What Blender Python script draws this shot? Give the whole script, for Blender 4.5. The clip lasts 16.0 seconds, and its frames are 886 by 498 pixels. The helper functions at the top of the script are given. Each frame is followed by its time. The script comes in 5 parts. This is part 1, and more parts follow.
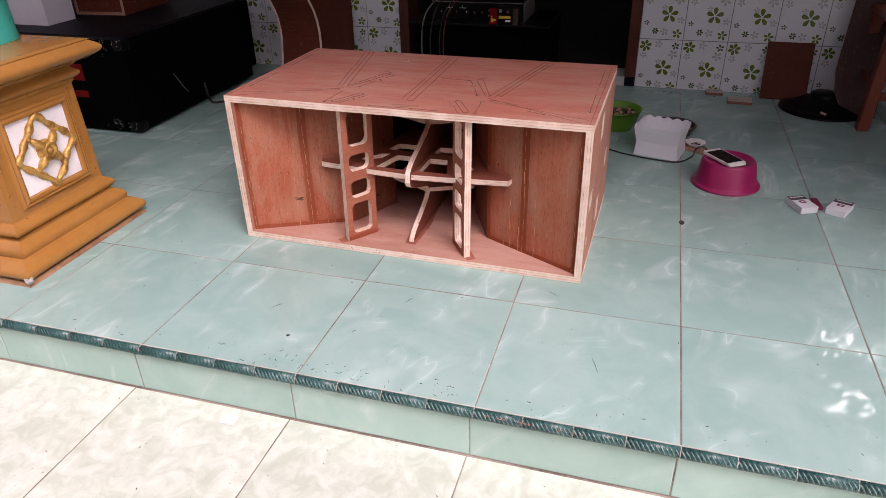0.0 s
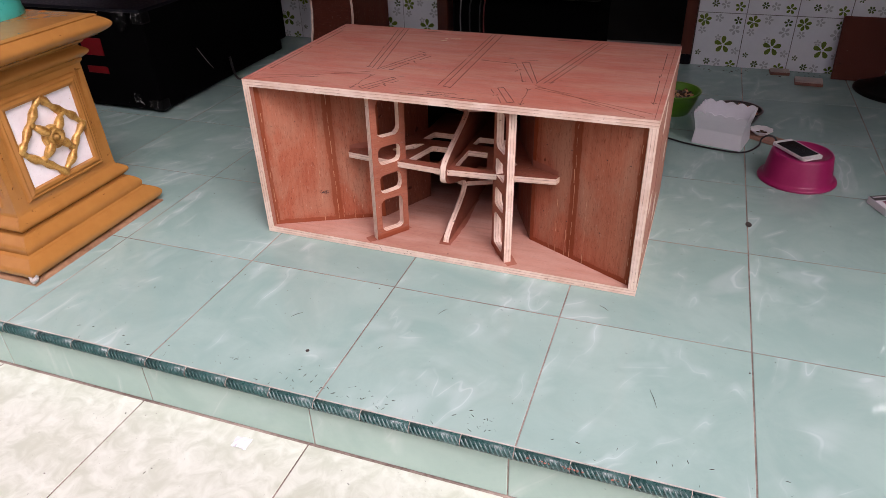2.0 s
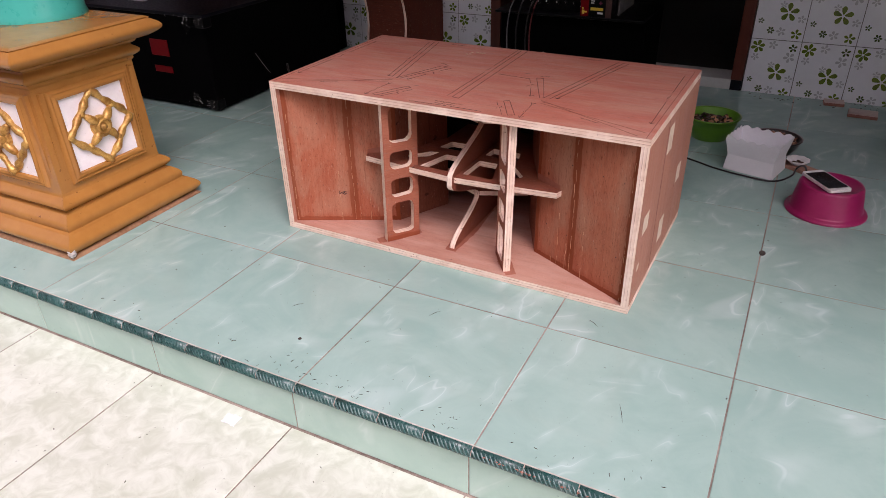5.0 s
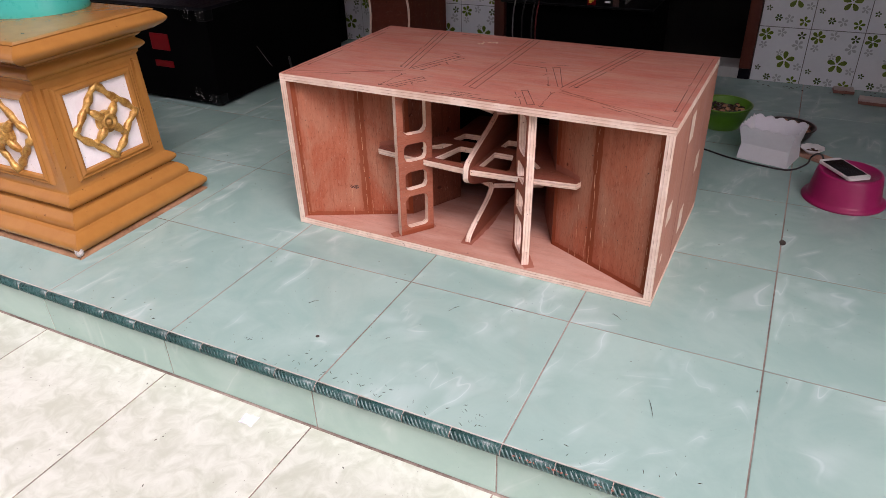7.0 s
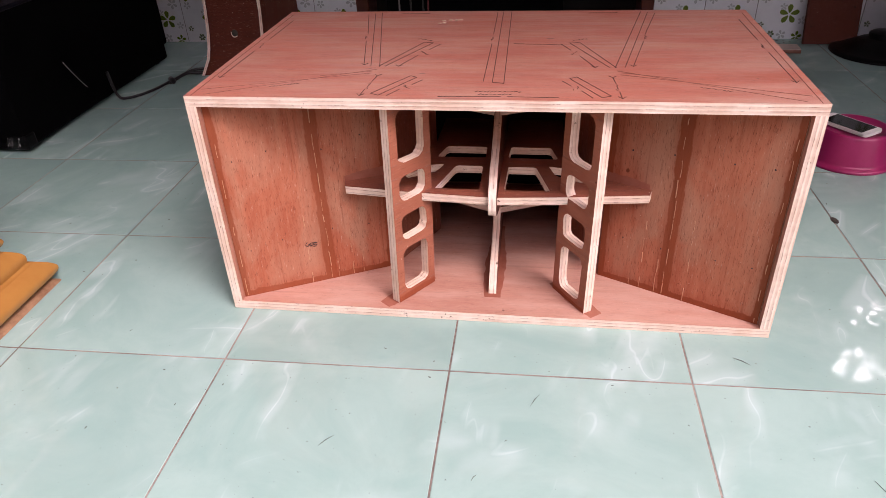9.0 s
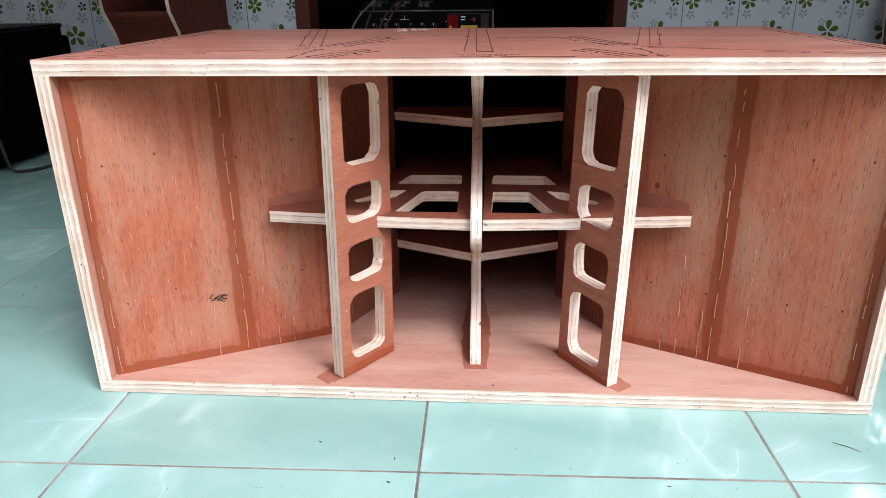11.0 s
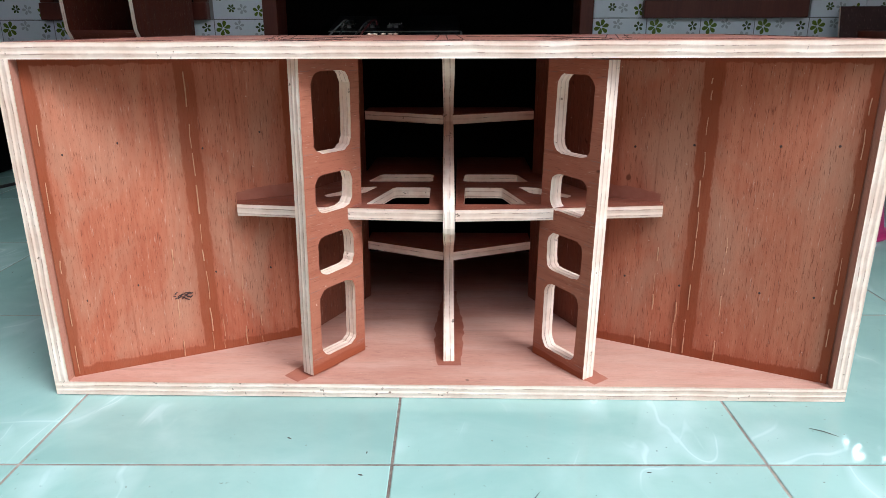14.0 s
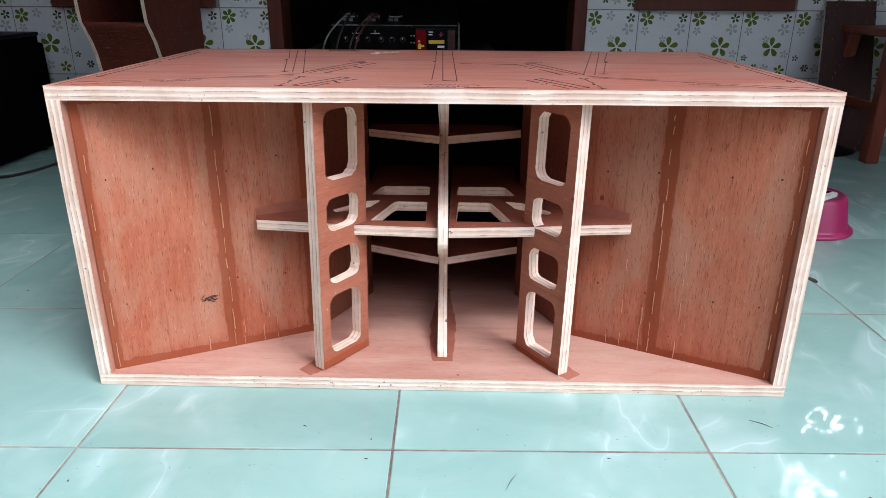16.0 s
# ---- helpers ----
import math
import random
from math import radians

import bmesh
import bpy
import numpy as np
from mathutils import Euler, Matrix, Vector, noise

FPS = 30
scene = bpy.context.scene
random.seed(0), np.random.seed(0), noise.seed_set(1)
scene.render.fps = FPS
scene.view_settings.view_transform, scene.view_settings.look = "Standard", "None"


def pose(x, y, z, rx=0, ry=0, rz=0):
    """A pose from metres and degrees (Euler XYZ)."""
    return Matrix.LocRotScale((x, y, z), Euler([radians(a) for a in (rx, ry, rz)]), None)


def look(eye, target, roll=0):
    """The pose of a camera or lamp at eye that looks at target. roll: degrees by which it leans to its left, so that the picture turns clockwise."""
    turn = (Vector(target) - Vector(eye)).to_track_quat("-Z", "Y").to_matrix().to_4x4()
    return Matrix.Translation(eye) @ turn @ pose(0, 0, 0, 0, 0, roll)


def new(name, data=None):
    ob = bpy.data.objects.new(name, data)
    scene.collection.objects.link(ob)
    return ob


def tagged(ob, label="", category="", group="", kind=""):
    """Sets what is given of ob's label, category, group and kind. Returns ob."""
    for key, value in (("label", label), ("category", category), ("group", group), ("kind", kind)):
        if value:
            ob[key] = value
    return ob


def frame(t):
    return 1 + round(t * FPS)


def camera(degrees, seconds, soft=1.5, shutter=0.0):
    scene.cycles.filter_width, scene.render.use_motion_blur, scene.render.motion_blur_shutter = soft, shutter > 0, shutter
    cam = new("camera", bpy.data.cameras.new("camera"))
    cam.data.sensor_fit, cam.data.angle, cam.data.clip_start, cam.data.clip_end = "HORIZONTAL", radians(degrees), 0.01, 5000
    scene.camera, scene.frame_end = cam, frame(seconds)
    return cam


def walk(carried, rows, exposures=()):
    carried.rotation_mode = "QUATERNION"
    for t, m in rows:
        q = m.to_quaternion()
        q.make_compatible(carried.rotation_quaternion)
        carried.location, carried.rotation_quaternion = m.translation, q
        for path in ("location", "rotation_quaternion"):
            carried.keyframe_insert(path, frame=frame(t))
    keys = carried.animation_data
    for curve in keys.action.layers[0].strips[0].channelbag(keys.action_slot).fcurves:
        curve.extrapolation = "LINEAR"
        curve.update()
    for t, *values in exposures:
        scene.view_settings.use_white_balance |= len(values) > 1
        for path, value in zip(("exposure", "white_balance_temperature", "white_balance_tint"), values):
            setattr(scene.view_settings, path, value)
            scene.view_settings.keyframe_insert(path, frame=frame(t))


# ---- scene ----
cam = camera(65.4, 16.0, soft=0.4)
PATH = [
    (0, (0.661, -1.43, 0.966), (0.144, 0.236, -0.012), -1.3),
    (0.5, (0.664, -1.452, 0.981), (0.063, 0.173, -0.019), -2.0),
    (1, (0.642, -1.372, 0.97), (-0.007, 0.216, -0.059), -2.1),
    (1.5, (0.601, -1.271, 0.961), (0.015, 0.326, -0.091), -1.8),
    (2, (0.591, -1.24, 0.947), (-0.005, 0.354, -0.104), -1.9),
    (2.5, (0.666, -1.204, 0.954), (-0.033, 0.354, -0.087), -2.6),
    (3, (0.722, -1.201, 0.947), (-0.026, 0.339, -0.088), -1.1),
    (3.5, (0.768, -1.194, 0.948), (-0.018, 0.34, -0.067), -1.1),
    (3.7, (0.78, -1.199, 0.945), (-0.04, 0.328, -0.054), -1.3),
    (6, (0.767, -1.227, 0.947), (-0.014, 0.311, -0.064), -1.5),
    (6.5, (0.758, -1.226, 0.942), (-0.029, 0.31, -0.069), -1.9),
    (7, (0.715, -1.224, 0.93), (-0.067, 0.308, -0.091), -1.8),
    (7.5, (0.541, -1.222, 0.911), (-0.036, 0.41, -0.09), -2.3),
    (8, (0.384, -1.207, 0.897), (-0.031, 0.49, -0.078), -3.2),
    (8.5, (0.248, -1.061, 0.837), (-0.07, 0.628, -0.187), -3.2),
    (8.7, (0.192, -0.973, 0.812), (-0.09, 0.699, -0.248), -3.3),
    (9, (0.126, -0.873, 0.803), (-0.118, 0.8, -0.266), -2.6),
    (9.2, (0.092, -0.799, 0.79), (-0.024, 0.86, -0.321), -0.6),
    (11.3, (0.053, -0.623, 0.463), (-0.039, 1.272, -0.17), -0.8),
    (11.5, (0.046, -0.625, 0.445), (-0.01, 1.281, -0.157), -0.5),
    (12, (0.047, -0.615, 0.436), (0.03, 1.273, -0.223), -0.1),
    (12.5, (0.051, -0.615, 0.431), (0.03, 1.276, -0.217), -0.2),
    (13, (0.055, -0.616, 0.435), (0.022, 1.281, -0.197), -0.5),
    (13.5, (0.054, -0.618, 0.435), (0.044, 1.279, -0.198), -0.2),
    (14, (0.06, -0.63, 0.445), (0.046, 1.274, -0.17), -0.2),
    (14.5, (0.06, -0.656, 0.478), (0.04, 1.236, -0.169), 0.1),
    (15, (0.058, -0.707, 0.509), (0.045, 1.175, -0.167), 0.4),
    (15.5, (0.065, -0.723, 0.534), (0.046, 1.148, -0.172), 0.4),
    (16, (0.066, -0.725, 0.547), (0.057, 1.145, -0.163), 0.3),
]
EXPOSURES = [(0, 1.93, 6850, 34), (0.7, 1.77, 6850, 34), (1.5, 1.78, 6850, 35), (2.5, 1.86, 6850, 35), (7, 1.83, 6850, 33), (9, 2.24, 6950, 37), (11.3, 2.48, 5850, 8), (12.5, 2.32, 5850, 9), (13.5, 2.33, 5800, 8), (15, 2.41, 5800, 8), (16, 2.35, 5850, 12)]
walk(cam, [(t, look(eye, target, roll)) for t, eye, target, roll in PATH], EXPOSURES)

SKY, SUN = 0.095, 0.60
COLUMN = (-0.08, 0.08)

from mathutils.geometry import tessellate_polygon

# ---- world, sun, exposure ----
world = bpy.data.worlds.new("overcast_sky")
scene.world = world
world.use_nodes = True
wn, wl = world.node_tree.nodes, world.node_tree.links
sky = wn.new("ShaderNodeTexSky")
sky.sky_type, sky.sun_disc = "NISHITA", False
sky.sun_elevation, sky.sun_rotation = radians(52), radians(128)
sky.air_density, sky.dust_density, sky.ozone_density = 1.0, 2.5, 1.5
grey = wn.new("ShaderNodeRGBToBW")
cloud_mix = wn.new("ShaderNodeMix")
cloud_mix.data_type = "RGBA"
cloud_mix.inputs["Factor"].default_value = 0.8
wl.new(sky.outputs["Color"], grey.inputs[0])
wl.new(sky.outputs["Color"], cloud_mix.inputs[6])
wl.new(grey.outputs[0], cloud_mix.inputs[7])
wl.new(cloud_mix.outputs[2], wn["Background"].inputs["Color"])
wn["Background"].inputs["Strength"].default_value = SKY

sun = new("sun", bpy.data.lights.new("sun", "SUN"))
sun.data.energy, sun.data.angle, sun.data.color = SUN, radians(26), (1.0, 0.98, 0.95)
sun.matrix_world = look((3.4, -2.7, 5.6), (0, 0, 0))


# ---- materials ----
def material(name):
    m = bpy.data.materials.new(name)
    m.use_nodes = True
    return m, m.node_tree.nodes, m.node_tree.links, m.node_tree.nodes["Principled BSDF"]


def noise_node(n, l, coord, scale, detail=4.0, rough=0.55, distortion=0.0, stretch=(1, 1, 1)):
    mp = n.new("ShaderNodeMapping")
    mp.inputs["Scale"].default_value = stretch
    l.new(coord, mp.inputs["Vector"])
    t = n.new("ShaderNodeTexNoise")
    t.inputs["Scale"].default_value, t.inputs["Detail"].default_value = scale, detail
    t.inputs["Roughness"].default_value, t.inputs["Distortion"].default_value = rough, distortion
    l.new(mp.outputs["Vector"], t.inputs["Vector"])
    return t.outputs["Fac"]


def remap(n, l, value, a, b, c=0.0, d=1.0, smooth=True):
    r = n.new("ShaderNodeMapRange")
    r.interpolation_type = "SMOOTHSTEP" if smooth else "LINEAR"
    for i, v in enumerate((a, b, c, d), 1):
        r.inputs[i].default_value = v
    l.new(value, r.inputs[0])
    return r.outputs[0]


def calc(n, l, op, a, b=None):
    m = n.new("ShaderNodeMath")
    m.operation = op
    for i, v in enumerate((a, b)):
        if v is None:
            continue
        if isinstance(v, (int, float)):
            m.inputs[i].default_value = v
        else:
            l.new(v, m.inputs[i])
    return m.outputs[0]


def blend(n, l, fac, a, b, mode="MIX"):
    m = n.new("ShaderNodeMix")
    m.data_type, m.blend_type = "RGBA", mode
    if isinstance(fac, (int, float)):
        m.inputs["Factor"].default_value = fac
    else:
        l.new(fac, m.inputs["Factor"])
    for key, v in ((6, a), (7, b)):
        if isinstance(v, tuple):
            m.inputs[key].default_value = (*v, 1)
        else:
            l.new(v, m.inputs[key])
    return m.outputs[2]


def bumped(n, l, bsdf, height, strength, distance=0.002):
    b = n.new("ShaderNodeBump")
    b.inputs["Strength"].default_value, b.inputs["Distance"].default_value = strength, distance
    l.new(height, b.inputs["Height"])
    l.new(b.outputs["Normal"], bsdf.inputs["Normal"])


def shifted(n, l, out="Object", spread=7.0):
    """Texture coordinates, moved by a random step for each object."""
    tc, oi = n.new("ShaderNodeTexCoord"), n.new("ShaderNodeObjectInfo")
    v = n.new("ShaderNodeVectorMath")
    v.operation = "MULTIPLY_ADD"
    l.new(oi.outputs["Random"], v.inputs[0])
    v.inputs[1].default_value = (spread, spread * 1.7, spread * 0.6)
    l.new(tc.outputs[out], v.inputs[2])
    return v.outputs[0], oi.outputs["Random"]


def surface(name, a, b, coarse=6.0, fine=60.0, rough=0.5, rough_b=None, bump=0.15, metal=0.0, specks=None, stretch=(1, 1, 1), gloss=0.5):
    """A plain surface with variation at two scales, and specks of dirt."""
    m, n, l, bsdf = material(name)
    co, _ = shifted(n, l)
    big = noise_node(n, l, co, coarse, 5, stretch=stretch)
    small = noise_node(n, l, co, fine, 6, 0.65, stretch=stretch)
    fac = calc(n, l, "ADD", calc(n, l, "MULTIPLY", remap(n, l, big, 0.3, 0.7), 0.65), calc(n, l, "MULTIPLY", remap(n, l, small, 0.3, 0.7), 0.35))
    col = blend(n, l, fac, a, b)
    if specks:
        col = blend(n, l, remap(n, l, noise_node(n, l, co, fine * 1.7, 3, 0.7), 0.66, 0.74), col, specks)
    l.new(col, bsdf.inputs["Base Color"])
    l.new(remap(n, l, small, 0.25, 0.75, rough, rough if rough_b is None else rough_b), bsdf.inputs["Roughness"])
    bsdf.inputs["Metallic"].default_value = metal
    bsdf.inputs["Specular IOR Level"].default_value = gloss
    bumped(n, l, bsdf, small, bump)
    return m


def ceramic(name, base, pale, deep, vein, vein_amount, rough=0.07, scale=2.6, clouds=4.5):
    """A glazed tile: cloudy body, wispy veins, random from tile to tile."""
    m, n, l, bsdf = material(name)
    co, rnd = shifted(n, l, spread=11.0)
    cloud = noise_node(n, l, co, clouds, 6, 0.62, 0.6)
    col = blend(n, l, remap(n, l, cloud, 0.3, 0.72), deep, pale)
    col = blend(n, l, 0.45, col, base)
    v = None
    for turn, sc, seat in ((-64, 1.0, 0.0), (-36, 0.8, 3.7), (-84, 1.3, 8.1)):
        mp = n.new("ShaderNodeMapping")
        mp.inputs["Rotation"].default_value = (0, 0, radians(turn))
        mp.inputs["Location"].default_value = (seat, seat * 0.6, 0)
        l.new(co, mp.inputs["Vector"])
        flow = noise_node(n, l, mp.outputs["Vector"], scale * sc, 3.0, 0.5, 0.40, (1.0, 2.9, 1.0))
        d = calc(n, l, "ABSOLUTE", calc(n, l, "SUBTRACT", flow, 0.5))
        line = remap(n, l, d, 0.0, 0.0085, 0.56, 0.0)
        halo = remap(n, l, d, 0.0, 0.050, 0.30, 0.0)
        where = remap(n, l, noise_node(n, l, co, 3.5 + sc, 3), 0.50, 0.64)
        one = calc(n, l, "MULTIPLY", calc(n, l, "MAXIMUM", line, halo), calc(n, l, "MULTIPLY", where, vein_amount))
        v = one if v is None else calc(n, l, "MAXIMUM", v, one)
    col = blend(n, l, v, col, vein)
    dirt = noise_node(n, l, co, 150, 2, 0.6)
    col = blend(n, l, remap(n, l, dirt, 0.72, 0.78, 0.0, 0.7), col, (0.12, 0.13, 0.11))
    tone = remap(n, l, rnd, 0, 1, 0.94, 1.04, False)
    hs = n.new("ShaderNodeHueSaturation")
    l.new(col, hs.inputs["Color"])
    l.new(tone, hs.inputs["Value"])
    l.new(hs.outputs[0], bsdf.inputs["Base Color"])
    film = noise_node(n, l, co, 9, 6, 0.7)
    l.new(remap(n, l, film, 0.3, 0.8, rough, rough + 0.05), bsdf.inputs["Roughness"])
    bumped(n, l, bsdf, noise_node(n, l, co, 14, 2), 0.05, 0.001)
    return m


def ply(name, light, dark, grain="X", bands=(), stain=(0.25, 0.052, 0.017), rough=0.55, pores=0.7, dust_sheen=0.0, grey=0.0):
    """The face of a plywood sheet; grain along a local axis; bands (axis, place, width) of red glue stain; grey: how far it is weathered in patches."""
    m, n, l, bsdf = material(name)
    tc = n.new("ShaderNodeTexCoord")
    co, _ = shifted(n, l)
    along = grain == "X"
    long_grain = noise_node(n, l, co, 3.0, 6, 0.6, 0.25, (1.2, 26, 26) if along else (26, 1.2, 26))
    cloud = noise_node(n, l, co, 4.0, 6, 0.65, 0.4, (1, 1.8, 1) if along else (1.8, 1, 1))
    fine = noise_node(n, l, co, 2.6, 5, 0.7, 0.15, (9, 110, 110) if along else (110, 9, 110))
    fac = calc(n, l, "ADD", calc(n, l, "MULTIPLY", remap(n, l, long_grain, 0.3, 0.7), 0.34), calc(n, l, "MULTIPLY", remap(n, l, cloud, 0.3, 0.7), 0.36))
    fac = calc(n, l, "ADD", fac, calc(n, l, "MULTIPLY", remap(n, l, fine, 0.28, 0.72), 0.30))
    col = blend(n, l, fac, dark, light)
    mean = sum(light) / 3
    if grey:
        worn = noise_node(n, l, co, 6.5, 5, 0.6, 0.8, (0.6, 1.5, 1) if along else (1.5, 0.6, 1))
        col = blend(n, l, remap(n, l, worn, 0.42, 0.66, 0.0, grey), col, (mean * 1.58, mean * 0.84, mean * 0.55))
    # sapwood streaks and open pores along the grain
    streak = noise_node(n, l, co, 2.2, 3, 0.5, 0.2, (1.5, 60, 60) if along else (60, 1.5, 60))
    col = blend(n, l, remap(n, l, streak, 0.60, 0.72, 0.0, 0.35), col, tuple(c * 0.55 for c in dark))
    pore = noise_node(n, l, co, 3.2, 3, 0.6, 0.1, (20, 330, 330) if along else (330, 20, 330))
    col = blend(n, l, remap(n, l, pore, 0.57, 0.68, 0.0, pores), col, tuple(c * 0.28 for c in dark))
    pale = noise_node(n, l, co, 3.0, 3, 0.6, 0.1, (16, 230, 230) if along else (230, 16, 230))
    col = blend(n, l, remap(n, l, pale, 0.63, 0.72, 0.0, 0.5), col, (0.62, 0.40, 0.30))
    knot = noise_node(n, l, co, 38, 2, 0.5)
    col = blend(n, l, remap(n, l, knot, 0.74, 0.78, 0.0, 0.75), col, tuple(c * 0.3 for c in dark))
    fleck = noise_node(n, l, co, 130, 2, 0.6)
    col = blend(n, l, remap(n, l, fleck, 0.73, 0.77, 0.0, 0.6), col, (0.72, 0.50, 0.38))
    if dust_sheen:
        col = blend(n, l, remap(n, l, noise_node(n, l, co, 9, 6, 0.7, 0.0, (0.5, 2.0, 1) if along else (2.0, 0.5, 1)), 0.35, 0.7, 0.0, dust_sheen), col, (0.62, 0.42, 0.34))
    sep = n.new("ShaderNodeSeparateXYZ")
    l.new(tc.outputs["Object"], sep.inputs[0])
    ragged = noise_node(n, l, co, 3.0, 5, 0.6, 0.2, (4, 30, 30) if along else (30, 4, 30))
    jag = calc(n, l, "ADD", calc(n, l, "MULTIPLY", calc(n, l, "SUBTRACT", noise_node(n, l, co, 45, 5, 0.65), 0.5), 0.007), calc(n, l, "MULTIPLY", calc(n, l, "SUBTRACT", ragged, 0.5), 0.010))
    total = None
    for axis, place, width in bands:
        d = calc(n, l, "ABSOLUTE", calc(n, l, "SUBTRACT", sep.outputs[axis], place))
        core = remap(n, l, calc(n, l, "ADD", d, jag), width * 0.72, width * 1.02, 1.0, 0.0)
        wide = remap(n, l, calc(n, l, "ADD", d, jag), width * 0.8, width * 2.2, 0.30, 0.0)
        mask = calc(n, l, "MAXIMUM", core, wide)
        total = mask if total is None else calc(n, l, "MAXIMUM", total, mask)
    if total is not None:
        col = blend(n, l, calc(n, l, "MULTIPLY", total, remap(n, l, cloud, 0.25, 0.75, 0.70, 1.0)), col, stain)
    l.new(col, bsdf.inputs["Base Color"])
    bsdf.inputs["Specular IOR Level"].default_value = 0.2
    l.new(remap(n, l, long_grain, 0.3, 0.7, rough - 0.08, rough + 0.12), bsdf.inputs["Roughness"])
    bumped(n, l, bsdf, calc(n, l, "ADD", pore, calc(n, l, "MULTIPLY", long_grain, 0.6)), 0.25, 0.0012)
    return m


def ply_edge_material():
    """The sawn edge of a plywood sheet: pale veneers with broken brown glue lines across the local thickness, nicked here and there."""
    m, n, l, bsdf = material("plywood_edge")
    tc = n.new("ShaderNodeTexCoord")
    co, _ = shifted(n, l)
    sep = n.new("ShaderNodeSeparateXYZ")
    l.new(tc.outputs["Object"], sep.inputs[0])
    wob = calc(n, l, "MULTIPLY", calc(n, l, "SUBTRACT", noise_node(n, l, co, 11, 5, 0.6), 0.5), 0.0055)
    z = calc(n, l, "ADD", sep.outputs[2], wob)
    wave = calc(n, l, "SINE", calc(n, l, "MULTIPLY", z, 2 * math.pi / 0.0072))
    patch = noise_node(n, l, co, 16, 5, 0.65)
    col = blend(n, l, remap(n, l, patch, 0.3, 0.7), (0.72, 0.525, 0.41), (0.87, 0.715, 0.60))
    where = noise_node(n, l, co, 8, 5, 0.7)
    col = blend(n, l, calc(n, l, "MULTIPLY", remap(n, l, wave, 0.45, 1.0), remap(n, l, where, 0.40, 0.60, 0.52, 0.06)), col, (0.40, 0.215, 0.15))
    thin = remap(n, l, wave, 0.93, 1.0)
    col = blend(n, l, calc(n, l, "MULTIPLY", thin, remap(n, l, noise_node(n, l, co, 34, 4, 0.7), 0.50, 0.60, 0.0, 0.75)), col, (0.17, 0.085, 0.055))
    torn = noise_node(n, l, co, 60, 5, 0.7)
    col = blend(n, l, remap(n, l, torn, 0.64, 0.69, 0.0, 0.9), col, (0.14, 0.07, 0.045))
    l.new(col, bsdf.inputs["Base Color"])
    bsdf.inputs["Roughness"].default_value = 0.8
    bumped(n, l, bsdf, calc(n, l, "ADD", wave, calc(n, l, "MULTIPLY", torn, 2.0)), 0.25, 0.0015)
    return m


WOOD, RED = (0.54, 0.198, 0.112), (0.355, 0.085, 0.041)
floor_glaze = ceramic("sea_green_glazed_tile", (0.288, 0.450, 0.408), (0.352, 0.513, 0.466), (0.225, 0.376, 0.336), (0.60, 0.75, 0.74), 0.95, 0.02, 1.45)
riser_glaze = ceramic("pale_green_riser_tile", (0.36, 0.53, 0.46), (0.42, 0.59, 0.52), (0.29, 0.46, 0.40), (0.66, 0.76, 0.72), 0.6, 0.12, 1.7)
cream_glaze = ceramic("cream_marbled_tile", (0.60, 0.66, 0.57), (0.73, 0.79, 0.71), (0.40, 0.46, 0.35), (0.78, 0.82, 0.78), 0.3, 0.3, 2.0, 21.0)
grout = surface("brown_grout", (0.070, 0.042, 0.032), (0.40, 0.33, 0.28), 5, 120, 0.9, bump=0.4)
joint_white = surface("white_joint_filler", (0.34, 0.31, 0.27), (0.62, 0.59, 0.54), 22, 140, 0.85, bump=0.3)
grout_pale = surface("pale_grout", (0.10, 0.11, 0.10), (0.20, 0.20, 0.18), 8, 120, 0.9, bump=0.4)
nosing_green = surface("dark_green_glaze", (0.012, 0.055, 0.052), (0.025, 0.10, 0.092), 12, 160, 0.2, 0.4, 0.2, specks=(0.35, 0.4, 0.38))
# Rope ridges: the glaze's highlights are put into this paler colour.
rope_highlight = surface("rope_highlight_glaze", (0.03, 0.10, 0.096), (0.16, 0.26, 0.25), 40, 160, 0.18, 0.35, 0.2)
wall_glaze = surface("white_wall_tile_glaze", (0.72, 0.75, 0.76), (0.79, 0.82, 0.83), 7, 50, 0.18, 0.26, 0.03)
print_green = surface("olive_print", (0.10, 0.15, 0.022), (0.16, 0.22, 0.035), 30, 200, 0.2, bump=0.02)
print_dark = surface("dark_olive_print", (0.06, 0.09, 0.03), (0.10, 0.13, 0.05), 30, 200, 0.2, bump=0.02)
print_grey = surface("grey_print", (0.42, 0.45, 0.44), (0.50, 0.53, 0.51), 30, 200, 0.2, bump=0.02)
plaster = surface("painted_plaster", (0.21, 0.20, 0.19), (0.28, 0.27, 0.25), 2, 60, 0.8, bump=0.2)
# for the unseen wall that blocks the low sky
blocker_grey = surface("sky_blocker_grey", (0.16, 0.15, 0.13), (0.24, 0.22, 0.19), 2, 40, 0.9, bump=0.3)
# Near-black colour stands in for the room's lack of light.
room_shade = surface("room_shade_near_black", (0.008, 0.008, 0.007), (0.014, 0.013, 0.012), 2, 60, 0.9, bump=0.2)
soil = surface("red_soil", (0.16, 0.07, 0.04), (0.28, 0.13, 0.075), 3, 40, 0.95, bump=0.8)
jamb_wood = surface("red_brown_varnished_wood", (0.075, 0.014, 0.008), (0.13, 0.03, 0.016), 3, 40, 0.3, 0.45, 0.1, stretch=(8, 8, 0.7))
bench_wood = surface("red_varnished_wood", (0.14, 0.026, 0.012), (0.24, 0.05, 0.024), 4, 60, 0.3, 0.5, 0.1, stretch=(8, 8, 0.7))
ochre = surface("ochre_gloss_paint", (0.33, 0.145, 0.034), (0.41, 0.190, 0.048), 3, 22, 0.14, 0.26, 0.12, specks=(0.17, 0.07, 0.022))
